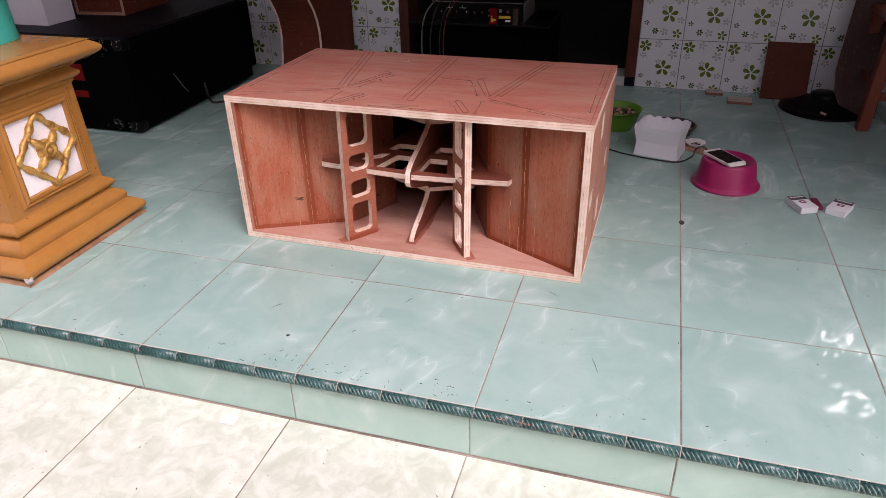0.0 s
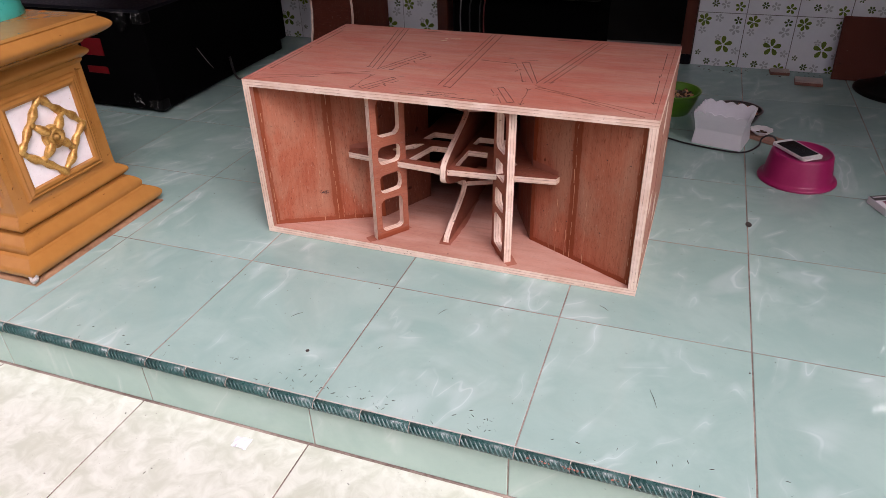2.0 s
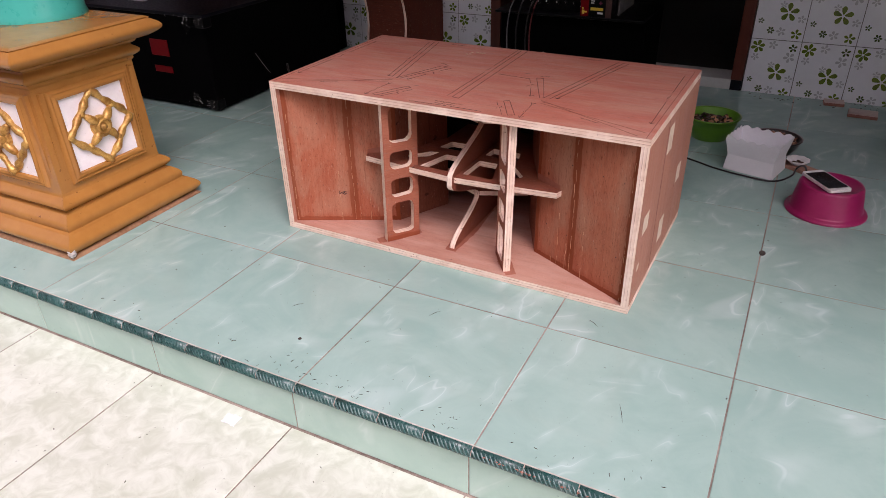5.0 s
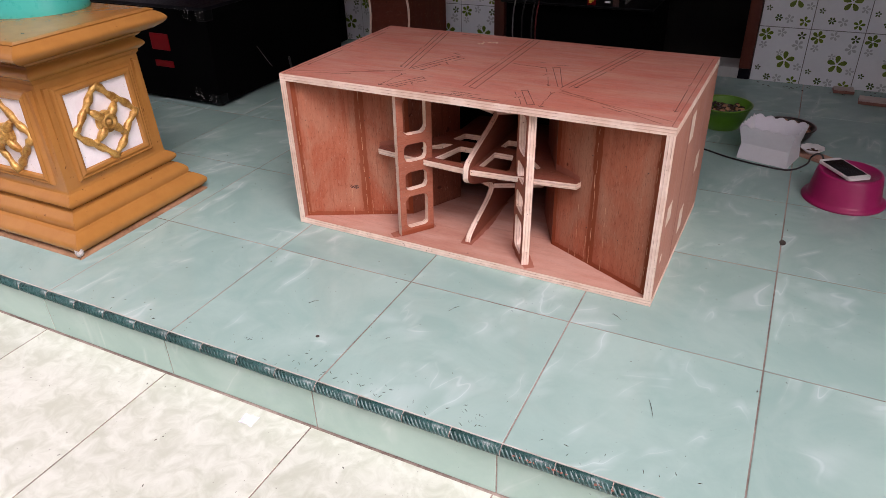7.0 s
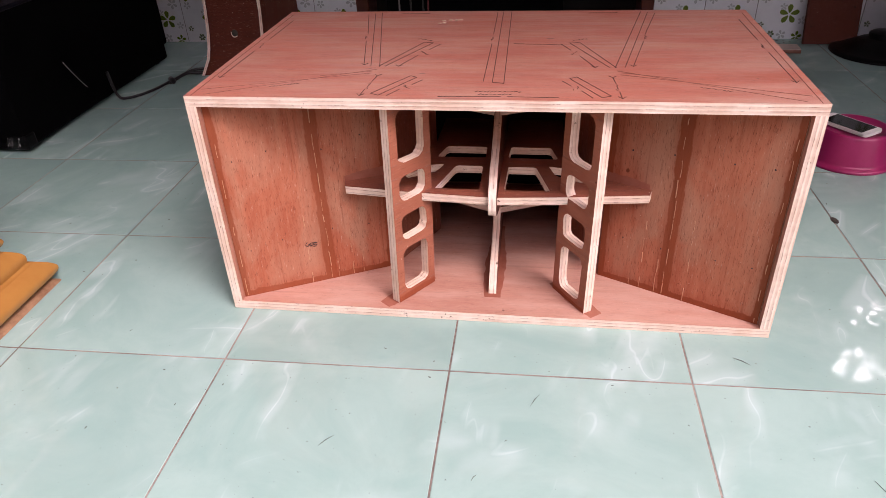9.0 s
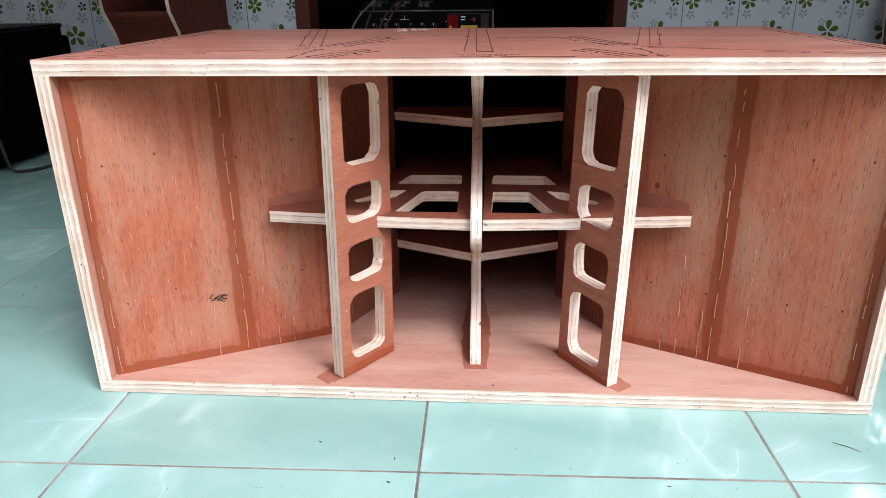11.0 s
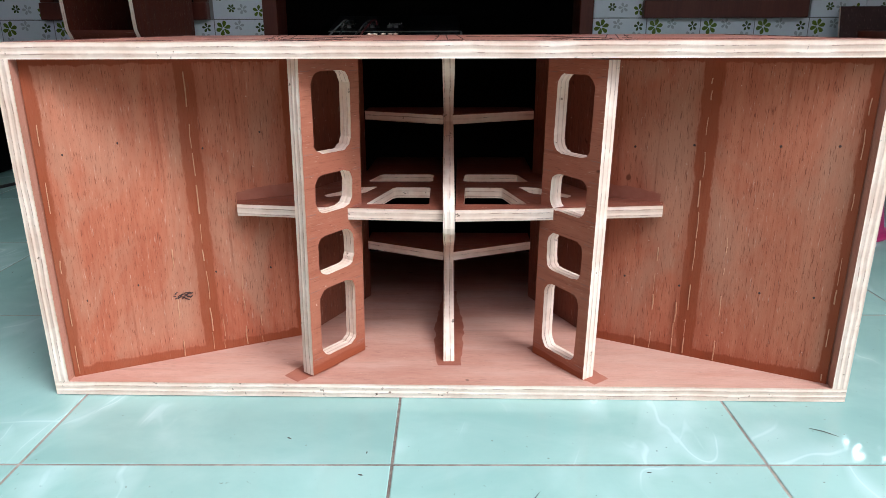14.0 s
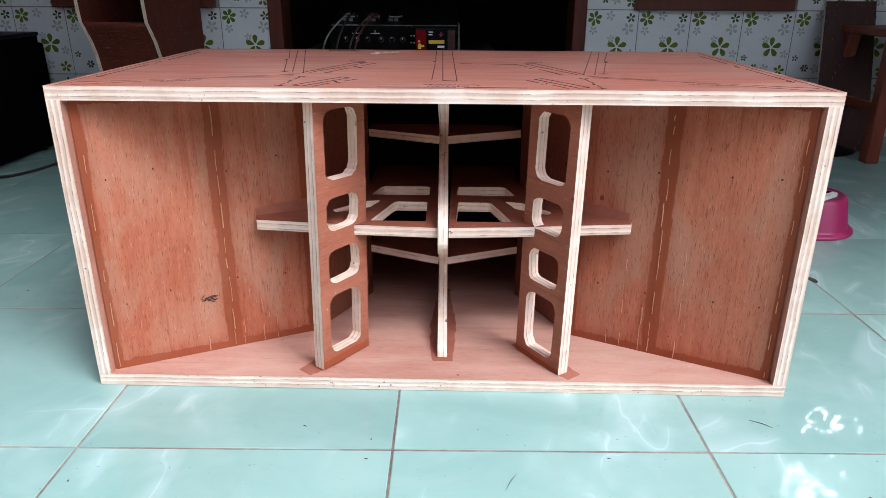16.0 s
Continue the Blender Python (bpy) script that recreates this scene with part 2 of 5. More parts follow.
gold = surface("gold_paint", (0.26, 0.11, 0.015), (0.68, 0.42, 0.12), 40, 160, 0.28, 0.42, 0.3, 0.35)
panel_white = surface("white_panel_paint", (0.80, 0.78, 0.79), (0.88, 0.87, 0.88), 25, 120, 0.6, bump=0.4, specks=(0.45, 0.30, 0.16))
teal = surface("teal_gloss_paint", (0.025, 0.40, 0.33), (0.035, 0.47, 0.40), 4, 40, 0.25, 0.35, 0.1)
case_black = surface("black_carpet_paint", (0.0008, 0.0008, 0.001), (0.002, 0.002, 0.0022), 6, 200, 0.8, 0.95, 0.3, gloss=0.03)
case_gloss = surface("black_satin_plastic", (0.002, 0.002, 0.0022), (0.004, 0.004, 0.0045), 6, 100, 0.3, 0.45, 0.1, gloss=0.12)
case_top_dark = surface("dusty_black_top", (0.003, 0.003, 0.006), (0.007, 0.006, 0.011), 6, 100, 0.4, 0.6, 0.2, gloss=0.15)
steel = surface("scuffed_steel", (0.35, 0.35, 0.34), (0.55, 0.55, 0.53), 20, 120, 0.25, 0.5, 0.2, 1.0)
red_plastic = surface("red_plastic", (0.13, 0.003, 0.005), (0.18, 0.004, 0.007), 8, 80, 0.45, bump=0.05, gloss=0.1)
white_card = surface("white_card", (0.74, 0.75, 0.78), (0.80, 0.81, 0.84), 6, 90, 0.55, bump=0.08)
white_panel = surface("white_melamine", (0.62, 0.61, 0.68), (0.68, 0.67, 0.74), 3, 60, 0.4, bump=0.05)
green_plastic = surface("green_plastic", (0.075, 0.22, 0.012), (0.10, 0.28, 0.02), 8, 80, 0.28, 0.4, bump=0.05)
pink_plastic = surface("magenta_plastic", (0.30, 0.012, 0.085), (0.36, 0.018, 0.11), 8, 80, 0.3, 0.45, bump=0.08)
peel = surface("dry_brown_peel", (0.025, 0.012, 0.008), (0.12, 0.06, 0.03), 30, 120, 0.7, bump=0.5)
dark_bowl = surface("dark_glazed_bowl", (0.02, 0.014, 0.012), (0.05, 0.03, 0.025), 12, 100, 0.3, bump=0.1)
white_plastic = surface("white_plastic", (0.74, 0.74, 0.72), (0.80, 0.80, 0.78), 8, 80, 0.3, bump=0.03)
glass_black = surface("black_phone_glass", (0.004, 0.004, 0.005), (0.006, 0.006, 0.007), 8, 80, 0.05, 0.1, bump=0.0)
cable_black = surface("black_rubber", (0.01, 0.01, 0.01), (0.02, 0.02, 0.02), 20, 120, 0.45, bump=0.1)
cable_grey = surface("grey_wire", (0.11, 0.11, 0.11), (0.18, 0.18, 0.175), 20, 120, 0.45, bump=0.1)
cable_red = surface("red_wire", (0.10, 0.012, 0.012), (0.15, 0.016, 0.016), 20, 120, 0.45, bump=0.1)
pack_mark = surface("dark_print", (0.02, 0.018, 0.02), (0.05, 0.04, 0.04), 30, 120, 0.5, bump=0.02)
pack_red = surface("maroon_print", (0.18, 0.012, 0.05), (0.22, 0.02, 0.07), 30, 120, 0.5, bump=0.02)
yellow_print = surface("yellow_print", (0.62, 0.42, 0.03), (0.68, 0.48, 0.05), 30, 120, 0.5, bump=0.02)
filler_tan = surface("orange_tan_filler", (0.44, 0.20, 0.10), (0.58, 0.33, 0.20), 40, 200, 0.8, bump=0.2)
pencil = surface("black_ink", (0.04, 0.018, 0.015), (0.09, 0.038, 0.03), 40, 200, 0.7, bump=0.0)
faint_pencil = surface("faint_pencil", (0.24, 0.10, 0.075), (0.28, 0.12, 0.09), 40, 200, 0.7, bump=0.0)
sawdust = surface("pale_wood_chip", (0.66, 0.52, 0.40), (0.80, 0.68, 0.56), 40, 200, 0.8, bump=0.2)
dirt_dark = surface("dark_dirt", (0.02, 0.017, 0.014), (0.06, 0.05, 0.04), 40, 200, 0.9, bump=0.3)
brick_red = surface("broken_tile_body", (0.22, 0.09, 0.065), (0.30, 0.14, 0.10), 30, 150, 0.85, bump=0.4)
brick_pale = surface("broken_tile_face", (0.42, 0.33, 0.29), (0.52, 0.42, 0.36), 30, 150, 0.5, bump=0.2)
cab_red = ply("dark_red_plywood", (0.14, 0.034, 0.019), (0.08, 0.017, 0.009), "Y", rough=0.62)
cab_red_flat = ply("dark_red_plywood_flat", (0.14, 0.034, 0.019), (0.08, 0.017, 0.009), "X", rough=0.62)
board_grey = ply("grey_brown_board", (0.07, 0.036, 0.032), (0.05, 0.024, 0.021), "Y", rough=0.6)
plank_wood = ply("bare_plank_wood", (0.46, 0.26, 0.19), (0.34, 0.17, 0.12), "X")
ply_edge = ply_edge_material()
# Pale film on the top: dust, raised further to paint in the sky's sheen.
ply_top = ply("plywood_top_face", (0.63, 0.228, 0.158), (0.47, 0.122, 0.078), "X", dust_sheen=0.52, pores=0.55, rough=0.36)
ply_top.node_tree.nodes["Principled BSDF"].inputs["Specular IOR Level"].default_value = 0.75
ply_side = ply("plywood_outer_side_face", (0.48, 0.235, 0.168), (0.38, 0.155, 0.103), "Y", pores=0.35)
ply_base = ply("plywood_base_face", (0.55, 0.280, 0.212), (0.42, 0.192, 0.140), "X", dust_sheen=0.45, pores=0.45)
ply_stain = surface("red_glue_stain", (0.29, 0.088, 0.052), (0.40, 0.155, 0.105), 14, 90, 0.6, bump=0.1, gloss=0.15)
# Darker copy of the cabinet plywood, the inner shade put into its colour.
ply_shelf_shade = ply("plywood_shelf_shade_face", (0.31, 0.105, 0.064), (0.21, 0.058, 0.034), "X")
# Near-black in place of the deep shade inside the cabinets.
chamber_shade = surface("chamber_shade_black", (0.006, 0.004, 0.004), (0.014, 0.009, 0.008), 8, 90, 0.8, gloss=0.1)
glass_pane = surface("dark_window_glass", (0.01, 0.01, 0.01), (0.012, 0.012, 0.012), 3, 30, 0.04, 0.06, bump=0.0)


# ---- mesh helpers ----
def part(name, bm, mats, parent=None, label="", m=None, smooth=False):
    me = bpy.data.meshes.new(name)
    if smooth:
        for f in bm.faces:
            f.smooth = True
    bm.normal_update()
    bm.to_mesh(me)
    bm.free()
    for x in mats if isinstance(mats, (list, tuple)) else [mats]:
        me.materials.append(x)
    ob = new(name, me)
    if parent is not None:
        ob.parent = parent
    if m is not None:
        ob.matrix_basis = m
    if label:
        ob["label"] = label
    return ob


def thing(name, m, label, category, group="", kind=""):
    return tagged(placed(new(name), m), label, category, group, kind)


def placed(ob, m):
    ob.matrix_basis = m
    return ob


def block(x0, x1, y0, y1, z0, z1, bevel=0.0, segments=2, bm=None):
    bm = bm or bmesh.new()
    r = bmesh.ops.create_cube(bm, size=1, matrix=Matrix.Translation(((x0 + x1) / 2, (y0 + y1) / 2, (z0 + z1) / 2)) @ Matrix.Diagonal((x1 - x0, y1 - y0, z1 - z0, 1)))
    if bevel:
        edges = list({e for v in r["verts"] for e in v.link_edges})
        bmesh.ops.bevel(bm, geom=edges, offset=bevel, segments=segments, profile=0.5, affect="EDGES")
    return bm


def lathe(profile, n=48, bm=None):
    """A turned body round z from (radius, height) pairs, closed where the radius is 0."""
    bm = bm or bmesh.new()
    rings = []
    for r, z in profile:
        if r < 1e-6:
            rings.append([bm.verts.new((0, 0, z))])
        else:
            rings.append([bm.verts.new((r * math.cos(2 * math.pi * i / n), r * math.sin(2 * math.pi * i / n), z)) for i in range(n)])
    for a, b in zip(rings, rings[1:]):
        for i in range(n):
            j = (i + 1) % n
            q = [a[i % len(a)], a[j % len(a)], b[j % len(b)], b[i % len(b)]]
            q = list(dict.fromkeys(q))
            if len(q) > 2:
                bm.faces.new(q)
    bmesh.ops.recalc_face_normals(bm, faces=bm.faces[:])
    return bm


def square_turn(profile, bm=None):
    """A square body with mitred corners from (half width, height) pairs."""
    bm = bm or bmesh.new()
    rings = [[bm.verts.new((sx * h, sy * h, z)) for sx, sy in ((-1, -1), (1, -1), (1, 1), (-1, 1))] for h, z in profile]
    for a, b in zip(rings, rings[1:]):
        for i in range(4):
            j = (i + 1) % 4
            bm.faces.new((a[i], a[j], b[j], b[i]))
    bm.faces.new(rings[0][::-1]), bm.faces.new(rings[-1])
    return bm


def tube(points, r, n=8, bm=None, closed=False):
    bm = bm or bmesh.new()
    pts = [Vector(p) for p in points]
    rings, up = [], Vector((0.13, 0.21, 0.97))
    for i, p in enumerate(pts):
        a = pts[i - 1] if (i or closed) else p
        b = pts[(i + 1) % len(pts)] if (i < len(pts) - 1 or closed) else p
        d = (b - a).normalized()
        u = d.cross(up)
        u = (u if u.length > 1e-3 else d.cross(Vector((1, 0, 0)))).normalized()
        v = d.cross(u)
        rr = r(i / max(1, len(pts) - 1)) if callable(r) else r
        rings.append([bm.verts.new(p + rr * (math.cos(2 * math.pi * k / n) * u + math.sin(2 * math.pi * k / n) * v)) for k in range(n)])
    pairs = list(zip(rings, rings[1:])) + ([(rings[-1], rings[0])] if closed else [])
    for a, b in pairs:
        for k in range(n):
            bm.faces.new((a[k], a[(k + 1) % n], b[(k + 1) % n], b[k]))
    if not closed:
        bm.faces.new(rings[0][::-1]), bm.faces.new(rings[-1])
    bmesh.ops.recalc_face_normals(bm, faces=bm.faces[:])
    return bm


def smooth_path(points, steps=8):
    """A Catmull-Rom line through the points."""
    p = [Vector(points[0]), *map(Vector, points), Vector(points[-1])]
    out = []
    for i in range(1, len(p) - 2):
        for s in range(steps):
            t = s / steps
            out.append(0.5 * (2 * p[i] + (p[i + 1] - p[i - 1]) * t + (2 * p[i - 1] - 5 * p[i] + 4 * p[i + 1] - p[i + 2]) * t * t + (3 * p[i] - p[i - 1] - 3 * p[i + 1] + p[i + 2]) * t ** 3))
    return out + [p[-2]]


def plate(outer, holes=(), th=0.018, torn=0.0):
    """A sheet of plywood: outline and holes in local x, y; its face at z = 0 and its back at -th. Slot 0 the faces, slot 1 the sawn edges."""
    bm = bmesh.new()
    loops = [[Vector((x, y, 0)) for x, y in ring] for ring in (outer, *holes)]
    if torn:
        loops = [loops[0]] + [[v + Vector((random.uniform(-torn, torn), random.uniform(-torn, torn), 0)) for v in ring] for ring in loops[1:]]
    flat = [v for ring in loops for v in ring]
    top = [bm.verts.new(v) for v in flat]
    low = [bm.verts.new(v - Vector((0, 0, th))) for v in flat]
    for a, b, c in tessellate_polygon(loops):
        bm.faces.new((top[a], top[b], top[c])), bm.faces.new((low[c], low[b], low[a]))
    i = 0
    for ring in loops:
        k = len(ring)
        for j in range(k):
            a, b = i + j, i + (j + 1) % k
            f = bm.faces.new((top[a], low[a], low[b], top[b]))
            f.material_index = 1
        i += k
    bmesh.ops.recalc_face_normals(bm, faces=bm.faces[:])
    return bm


def rounded(x0, x1, y0, y1, r, steps=5):
    pts = []
    for cx, cy, a0 in ((x1 - r, y1 - r, 0), (x0 + r, y1 - r, 90), (x0 + r, y0 + r, 180), (x1 - r, y0 + r, 270)):
        pts += [(cx + r * math.cos(radians(a0 + 90 * s / steps)), cy + r * math.sin(radians(a0 + 90 * s / steps))) for s in range(steps + 1)]
    return pts


def rounded_poly(pts, r=0.008, steps=4):
    """A polygon with its corners rounded."""
    out, n = [], len(pts)
    for i in range(n):
        a, p, b = Vector(pts[i - 1]), Vector(pts[i]), Vector(pts[(i + 1) % n])
        u, v = (a - p).normalized() * r, (b - p).normalized() * r
        for s in range(steps + 1):
            t = s / steps
            q = (1 - t) ** 2 * (p + u) + 2 * t * (1 - t) * p + t * t * (p + v)
            out.append((q.x, q.y))
    return out


def upright(x0, y0, x1, y1, z):
    """The pose of a standing sheet: local x runs from (x0, y0) to (x1, y1), local y up, its face towards local z."""
    d = Vector((x1 - x0, y1 - y0, 0)).normalized()
    up = Vector((0, 0, 1))
    m = Matrix((d, up, d.cross(up))).transposed().to_4x4()
    m.translation = (x0, y0, z)
    return m


def strip(bm, a, b, w, z=0.0):
    """A thin drawn line from a to b on a flat face."""
    a, b = Vector((*a, z)), Vector((*b, z))
    d = (b - a).normalized()
    s = Vector((-d.y, d.x, 0)) * w / 2
    lift = Vector((0, 0, 0.0004))
    lo = [bm.verts.new(p) for p in (a - s, b - s, b + s, a + s)]
    hi = [bm.verts.new(p + lift) for p in (a - s, b - s, b + s, a + s)]
    bm.faces.new(hi)
    for i in range(4):
        j = (i + 1) % 4
        bm.faces.new((lo[i], lo[j], hi[j], hi[i]))
    return bm


def scribble(bm, x, y, length, angle=0.0, h=0.006, w=0.0013, z=0.0):
    """A run of unreadable handwriting as short bars."""
    c, s = math.cos(radians(angle)), math.sin(radians(angle))
    u = -length / 2
    while u < length / 2:
        step = random.uniform(0.004, 0.008)
        v0, v1 = random.uniform(-h / 2, 0), random.uniform(0, h / 2)
        a, b = (u, v0), (u + step * 0.7, v1)
        strip(bm, (x + a[0] * c - a[1] * s, y + a[0] * s + a[1] * c), (x + b[0] * c - b[1] * s, y + b[0] * s + b[1] * c), w, z)
        u += step
    return bm


# ---- the large structure ----
WALL_Y, LOWER, GROUND = 2.0, -0.139, -0.30


def setting(name, bm, mats, label, category, smooth=False):
    return tagged(part(name, bm, mats, smooth=smooth), label, category, kind="structure")


setting("ground", block(-60, 60, -60, 60, GROUND - 0.3, GROUND), soil, "bare red-brown soil before the house steps", "ground")
porch = setting("floor", block(-3.2, 3.2, -0.393, WALL_Y, GROUND - 0.05, -0.0011), grout, "sea-green glazed tile porch floor with brown joints", "floor")
tread = setting("lower_step", block(-3.2, 3.2, -0.806, -0.392, GROUND - 0.05, LOWER - 0.0012), grout, "cream marbled tile step below the porch", "step")
# Unseen ceiling; height and front edge are set to shape the light's fall-off.
setting("ceiling", block(-4, 4, -0.66, 2.2, 2.35, 2.45), plaster, "unseen porch ceiling, its edge set to limit sky light", "ceiling")
# Unseen wall, added to hold back light from the right.
setting("wall_east", block(2.3, 2.45, -0.1, 2.0, GROUND, 2.349), plaster, "unseen side wall added to limit light from the side", "wall")
# Unseen wall, added to cut off low sky and darken the porch back.
setting("wall_yard", block(-9, 9, -5.2, -5.0, GROUND - 0.1, 3.3), blocker_grey, "unseen wall added to block the low sky", "wall")
# Unseen as well; set close in to darken the left back.
setting("wall_west", block(-2.45, -2.3, -0.395, 2.0, GROUND, 2.349), plaster, "unseen side wall added to limit light from the side", "wall")

# back wall with the doorway, two wooden windows beside it and a small lattice window
wall_bm = bmesh.new()
for x0, x1, z0, z1 in ((-3.2, -1.40, GROUND, 2.349), (-1.40, -0.80, GROUND, 0.470), (-1.40, -0.80, 1.95, 2.75), (-0.80, -0.605, GROUND, 2.349), (-0.605, 0.585, 2.1, 2.75),
                       (0.585, 0.76, GROUND, 2.349), (0.76, 1.345, GROUND, 0.470), (0.76, 1.345, 1.95, 2.75), (1.345, 1.66, GROUND, 2.349), (1.66, 2.14, GROUND, 1.21), (1.66, 2.14, 1.9, 2.349), (2.14, 3.2, GROUND, 2.349)):
    block(x0, x1, WALL_Y + 0.006, WALL_Y + 0.15, z0, z1, bm=wall_bm)
back_wall = setting("wall_north", wall_bm, plaster, "house wall faced with white flower-print tiles", "wall")

# room behind the doorway; its darkness comes from the wall colour
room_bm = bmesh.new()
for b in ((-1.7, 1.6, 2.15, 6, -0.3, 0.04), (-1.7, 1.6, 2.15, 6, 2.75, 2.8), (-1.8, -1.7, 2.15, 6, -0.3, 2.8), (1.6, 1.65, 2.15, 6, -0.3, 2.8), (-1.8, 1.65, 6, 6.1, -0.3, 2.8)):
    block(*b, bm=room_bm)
setting("wall_room", room_bm, room_shade, "room behind the doorway, its shade put in near-black walls", "wall")
setting("doorstep", block(-0.55, 0.54, 1.995, 2.15, -0.003, 0.045, 0.004), surface("pale_threshold", (0.42, 0.44, 0.41), (0.52, 0.53, 0.50), 6, 80, 0.5), "pale tiled threshold in the doorway", "threshold")

door = thing("door_1", pose(0, 0, 0), "dark red-brown wooden door frame, doorway open", "door frame", kind="structure")
for x0, x1 in ((-0.605, -0.552), (0.535, 0.583)):
    part("door_post", block(x0, x1, 1.985, 2.14, 0.045 if x0 > 0 else -0.003, 2.1, 0.004), jamb_wood, door)
    part("post_foot", block(x0 + 0.002, x1 - 0.002, 1.99, 2.13, -0.003, 0.045), case_top_dark, door, "dark plinth under the post") if x0 > 0 else None
part("lintel", block(-0.552, 0.535, 1.985, 2.14, 2.04, 2.1, 0.004), jamb_wood, door)

for name, x0, x1 in (("window_1", -1.40, -0.80), ("window_2", 0.76, 1.345)):
    win = thing(name, pose(0, 0, 0), "dark brown wooden window over the tiles", "window", kind="structure")
    part("window_sill", block(x0, x1, 1.97, 2.14, 0.470, 0.53, 0.005), jamb_wood, win)
    part("window_head", block(x0, x1, 1.98, 2.14, 1.89, 1.95, 0.005), jamb_wood, win)
    for a in (x0, x1 - 0.05):
        part("window_post", block(a, a + 0.05, 1.98, 2.14, 0.53, 1.89, 0.005), jamb_wood, win)
    part("pane", block(x0 + 0.05, x1 - 0.05, 2.05, 2.056, 0.53, 1.89), glass_pane, win, "dark glass pane")
lattice = thing("window_3", pose(0, 0, 0), "small open lattice window with bright sky behind", "window", kind="structure")
for b in ((1.66, 2.14, 1.98, 2.10, 1.21, 1.24), (1.66, 2.14, 1.98, 2.10, 1.87, 1.90), (1.66, 1.69, 1.98, 2.10, 1.24, 1.87), (2.11, 2.14, 1.98, 2.10, 1.24, 1.87), (1.69, 2.11, 2.0, 2.08, 1.455, 1.52)):
    part("lattice_bar", block(*b, 0.003), jamb_wood, lattice)
glow, gn, gl, gb = material("bright_sky_between_leaves")
gco = gn.new("ShaderNodeTexCoord").outputs["Object"]
gap = remap(gn, gl, noise_node(gn, gl, gco, 9, 6, 0.72, 1.2), 0.562, 0.585)
gb.inputs["Base Color"].default_value = (0.03, 0.05, 0.02, 1)
gb.inputs["Emission Color"].default_value = (0.95, 1.0, 1.0, 1)
gl.new(calc(gn, gl, "MULTIPLY", gap, 3.6), gb.inputs["Emission Strength"])
setting("backdrop", block(1.72, 3.8, 2.9, 2.93, 1.0, 3.2), glow, "bright sky between leaves behind the house", "backdrop")


# ---- the unfinished horn loudspeaker cabinet ----
W, D, H, T = 0.988, 0.552, 0.429, 0.018
IN = H - 2 * T
horn = thing("speaker_cabinet", pose(0.0565, 0.1365, 0.001, 0, 0, -1.1), "unfinished bare plywood horn loudspeaker cabinet standing on tiles", "speaker cabinet")


def stained(name, length, height, seams):
    return ply(name, WOOD, RED, "Y", [(0, s, 0.0135) for s in seams] + [(1, 0.0, 0.0145), (1, height, 0.010)], grey=0.6)


part("top_panel", plate([(-W / 2, 0), (W / 2, 0), (W / 2, D), (-W / 2, D)]), [ply_top, ply_edge], horn, "pinkish plywood top with pencilled plan", pose(0, 0, H))
part("bottom_panel", plate([(-W / 2, 0), (W / 2, 0), (W / 2, D), (-W / 2, D)]), [ply_base, ply_edge], horn, "dusty plywood base", pose(0, 0, T))
part("side_panel", plate([(0, 0), (D, 0), (D, IN), (0, IN)]), [ply_side, ply_edge], horn, "", upright(-W / 2, D, -W / 2, 0, T))
right_side = part("side_panel", plate([(0, 0), (D, 0), (D, IN), (0, IN)]), [ply_side, ply_edge], horn, "", upright(W / 2, 0, W / 2, D, T))
# back panel carries the inner shade as its colour
part("back_panel", plate([(0, 0), (W - 2 * T, 0), (W - 2 * T, IN), (0, IN)]), [chamber_shade, ply_edge], horn, "", upright(W / 2 - T, D, -W / 2 + T, D, T))
# tenon ends and filler that show on the outer side
for y, z, w, h in ((0.229, 0.352, 0.05, 0.066), (0.42, 0.192, 0.05, 0.048), (0.066, 0.208, 0.05, 0.045), (0.275, 0.094, 0.05, 0.062), (0.043, 0.105, 0.018, 0.016)):
    part("filler_patch", block(y - w / 2, y + w / 2, z - h / 2 - T, z + h / 2 - T, -0.002, 0.0006, 0.0004), sawdust, right_side, "pale filler patch")
part("pencil_line", strip(bmesh.new(), (0.19, 0.0), (0.19, IN), 0.0012), faint_pencil, right_side)

# flares of the horn mouth, from each outer front corner to the throat
A, B, C, THROAT, BAFFLE = (0.474, 0.012), (0.320, 0.0887), (0.205, 0.146), (0.130, 0.300), (0.265, 0.532)
ply_flare_out = stained("plywood_outer_flare_face", 0.172, IN, (0.0, 0.172))
ply_flare_in = stained("plywood_inner_flare_face", 0.1285, IN, (0.0, 0.1285))
# Throat plywood is darkened: the light's fall-off inwards is in its colour.
ply_throat_shade = ply("plywood_throat_shade_face", (0.25, 0.085, 0.05), (0.17, 0.048, 0.027), "Y")
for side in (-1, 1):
    for name, p, q, mat_face in (("outer_flare", A, B, ply_flare_out), ("inner_flare", B, C, ply_flare_in), ("throat_flare", C, THROAT, ply_throat_shade), ("baffle_board", C, BAFFLE, chamber_shade)):
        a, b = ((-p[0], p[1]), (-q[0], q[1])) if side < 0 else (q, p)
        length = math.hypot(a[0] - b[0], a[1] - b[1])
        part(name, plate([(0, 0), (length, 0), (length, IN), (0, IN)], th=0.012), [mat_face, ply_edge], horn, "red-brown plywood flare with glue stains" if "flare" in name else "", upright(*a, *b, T))
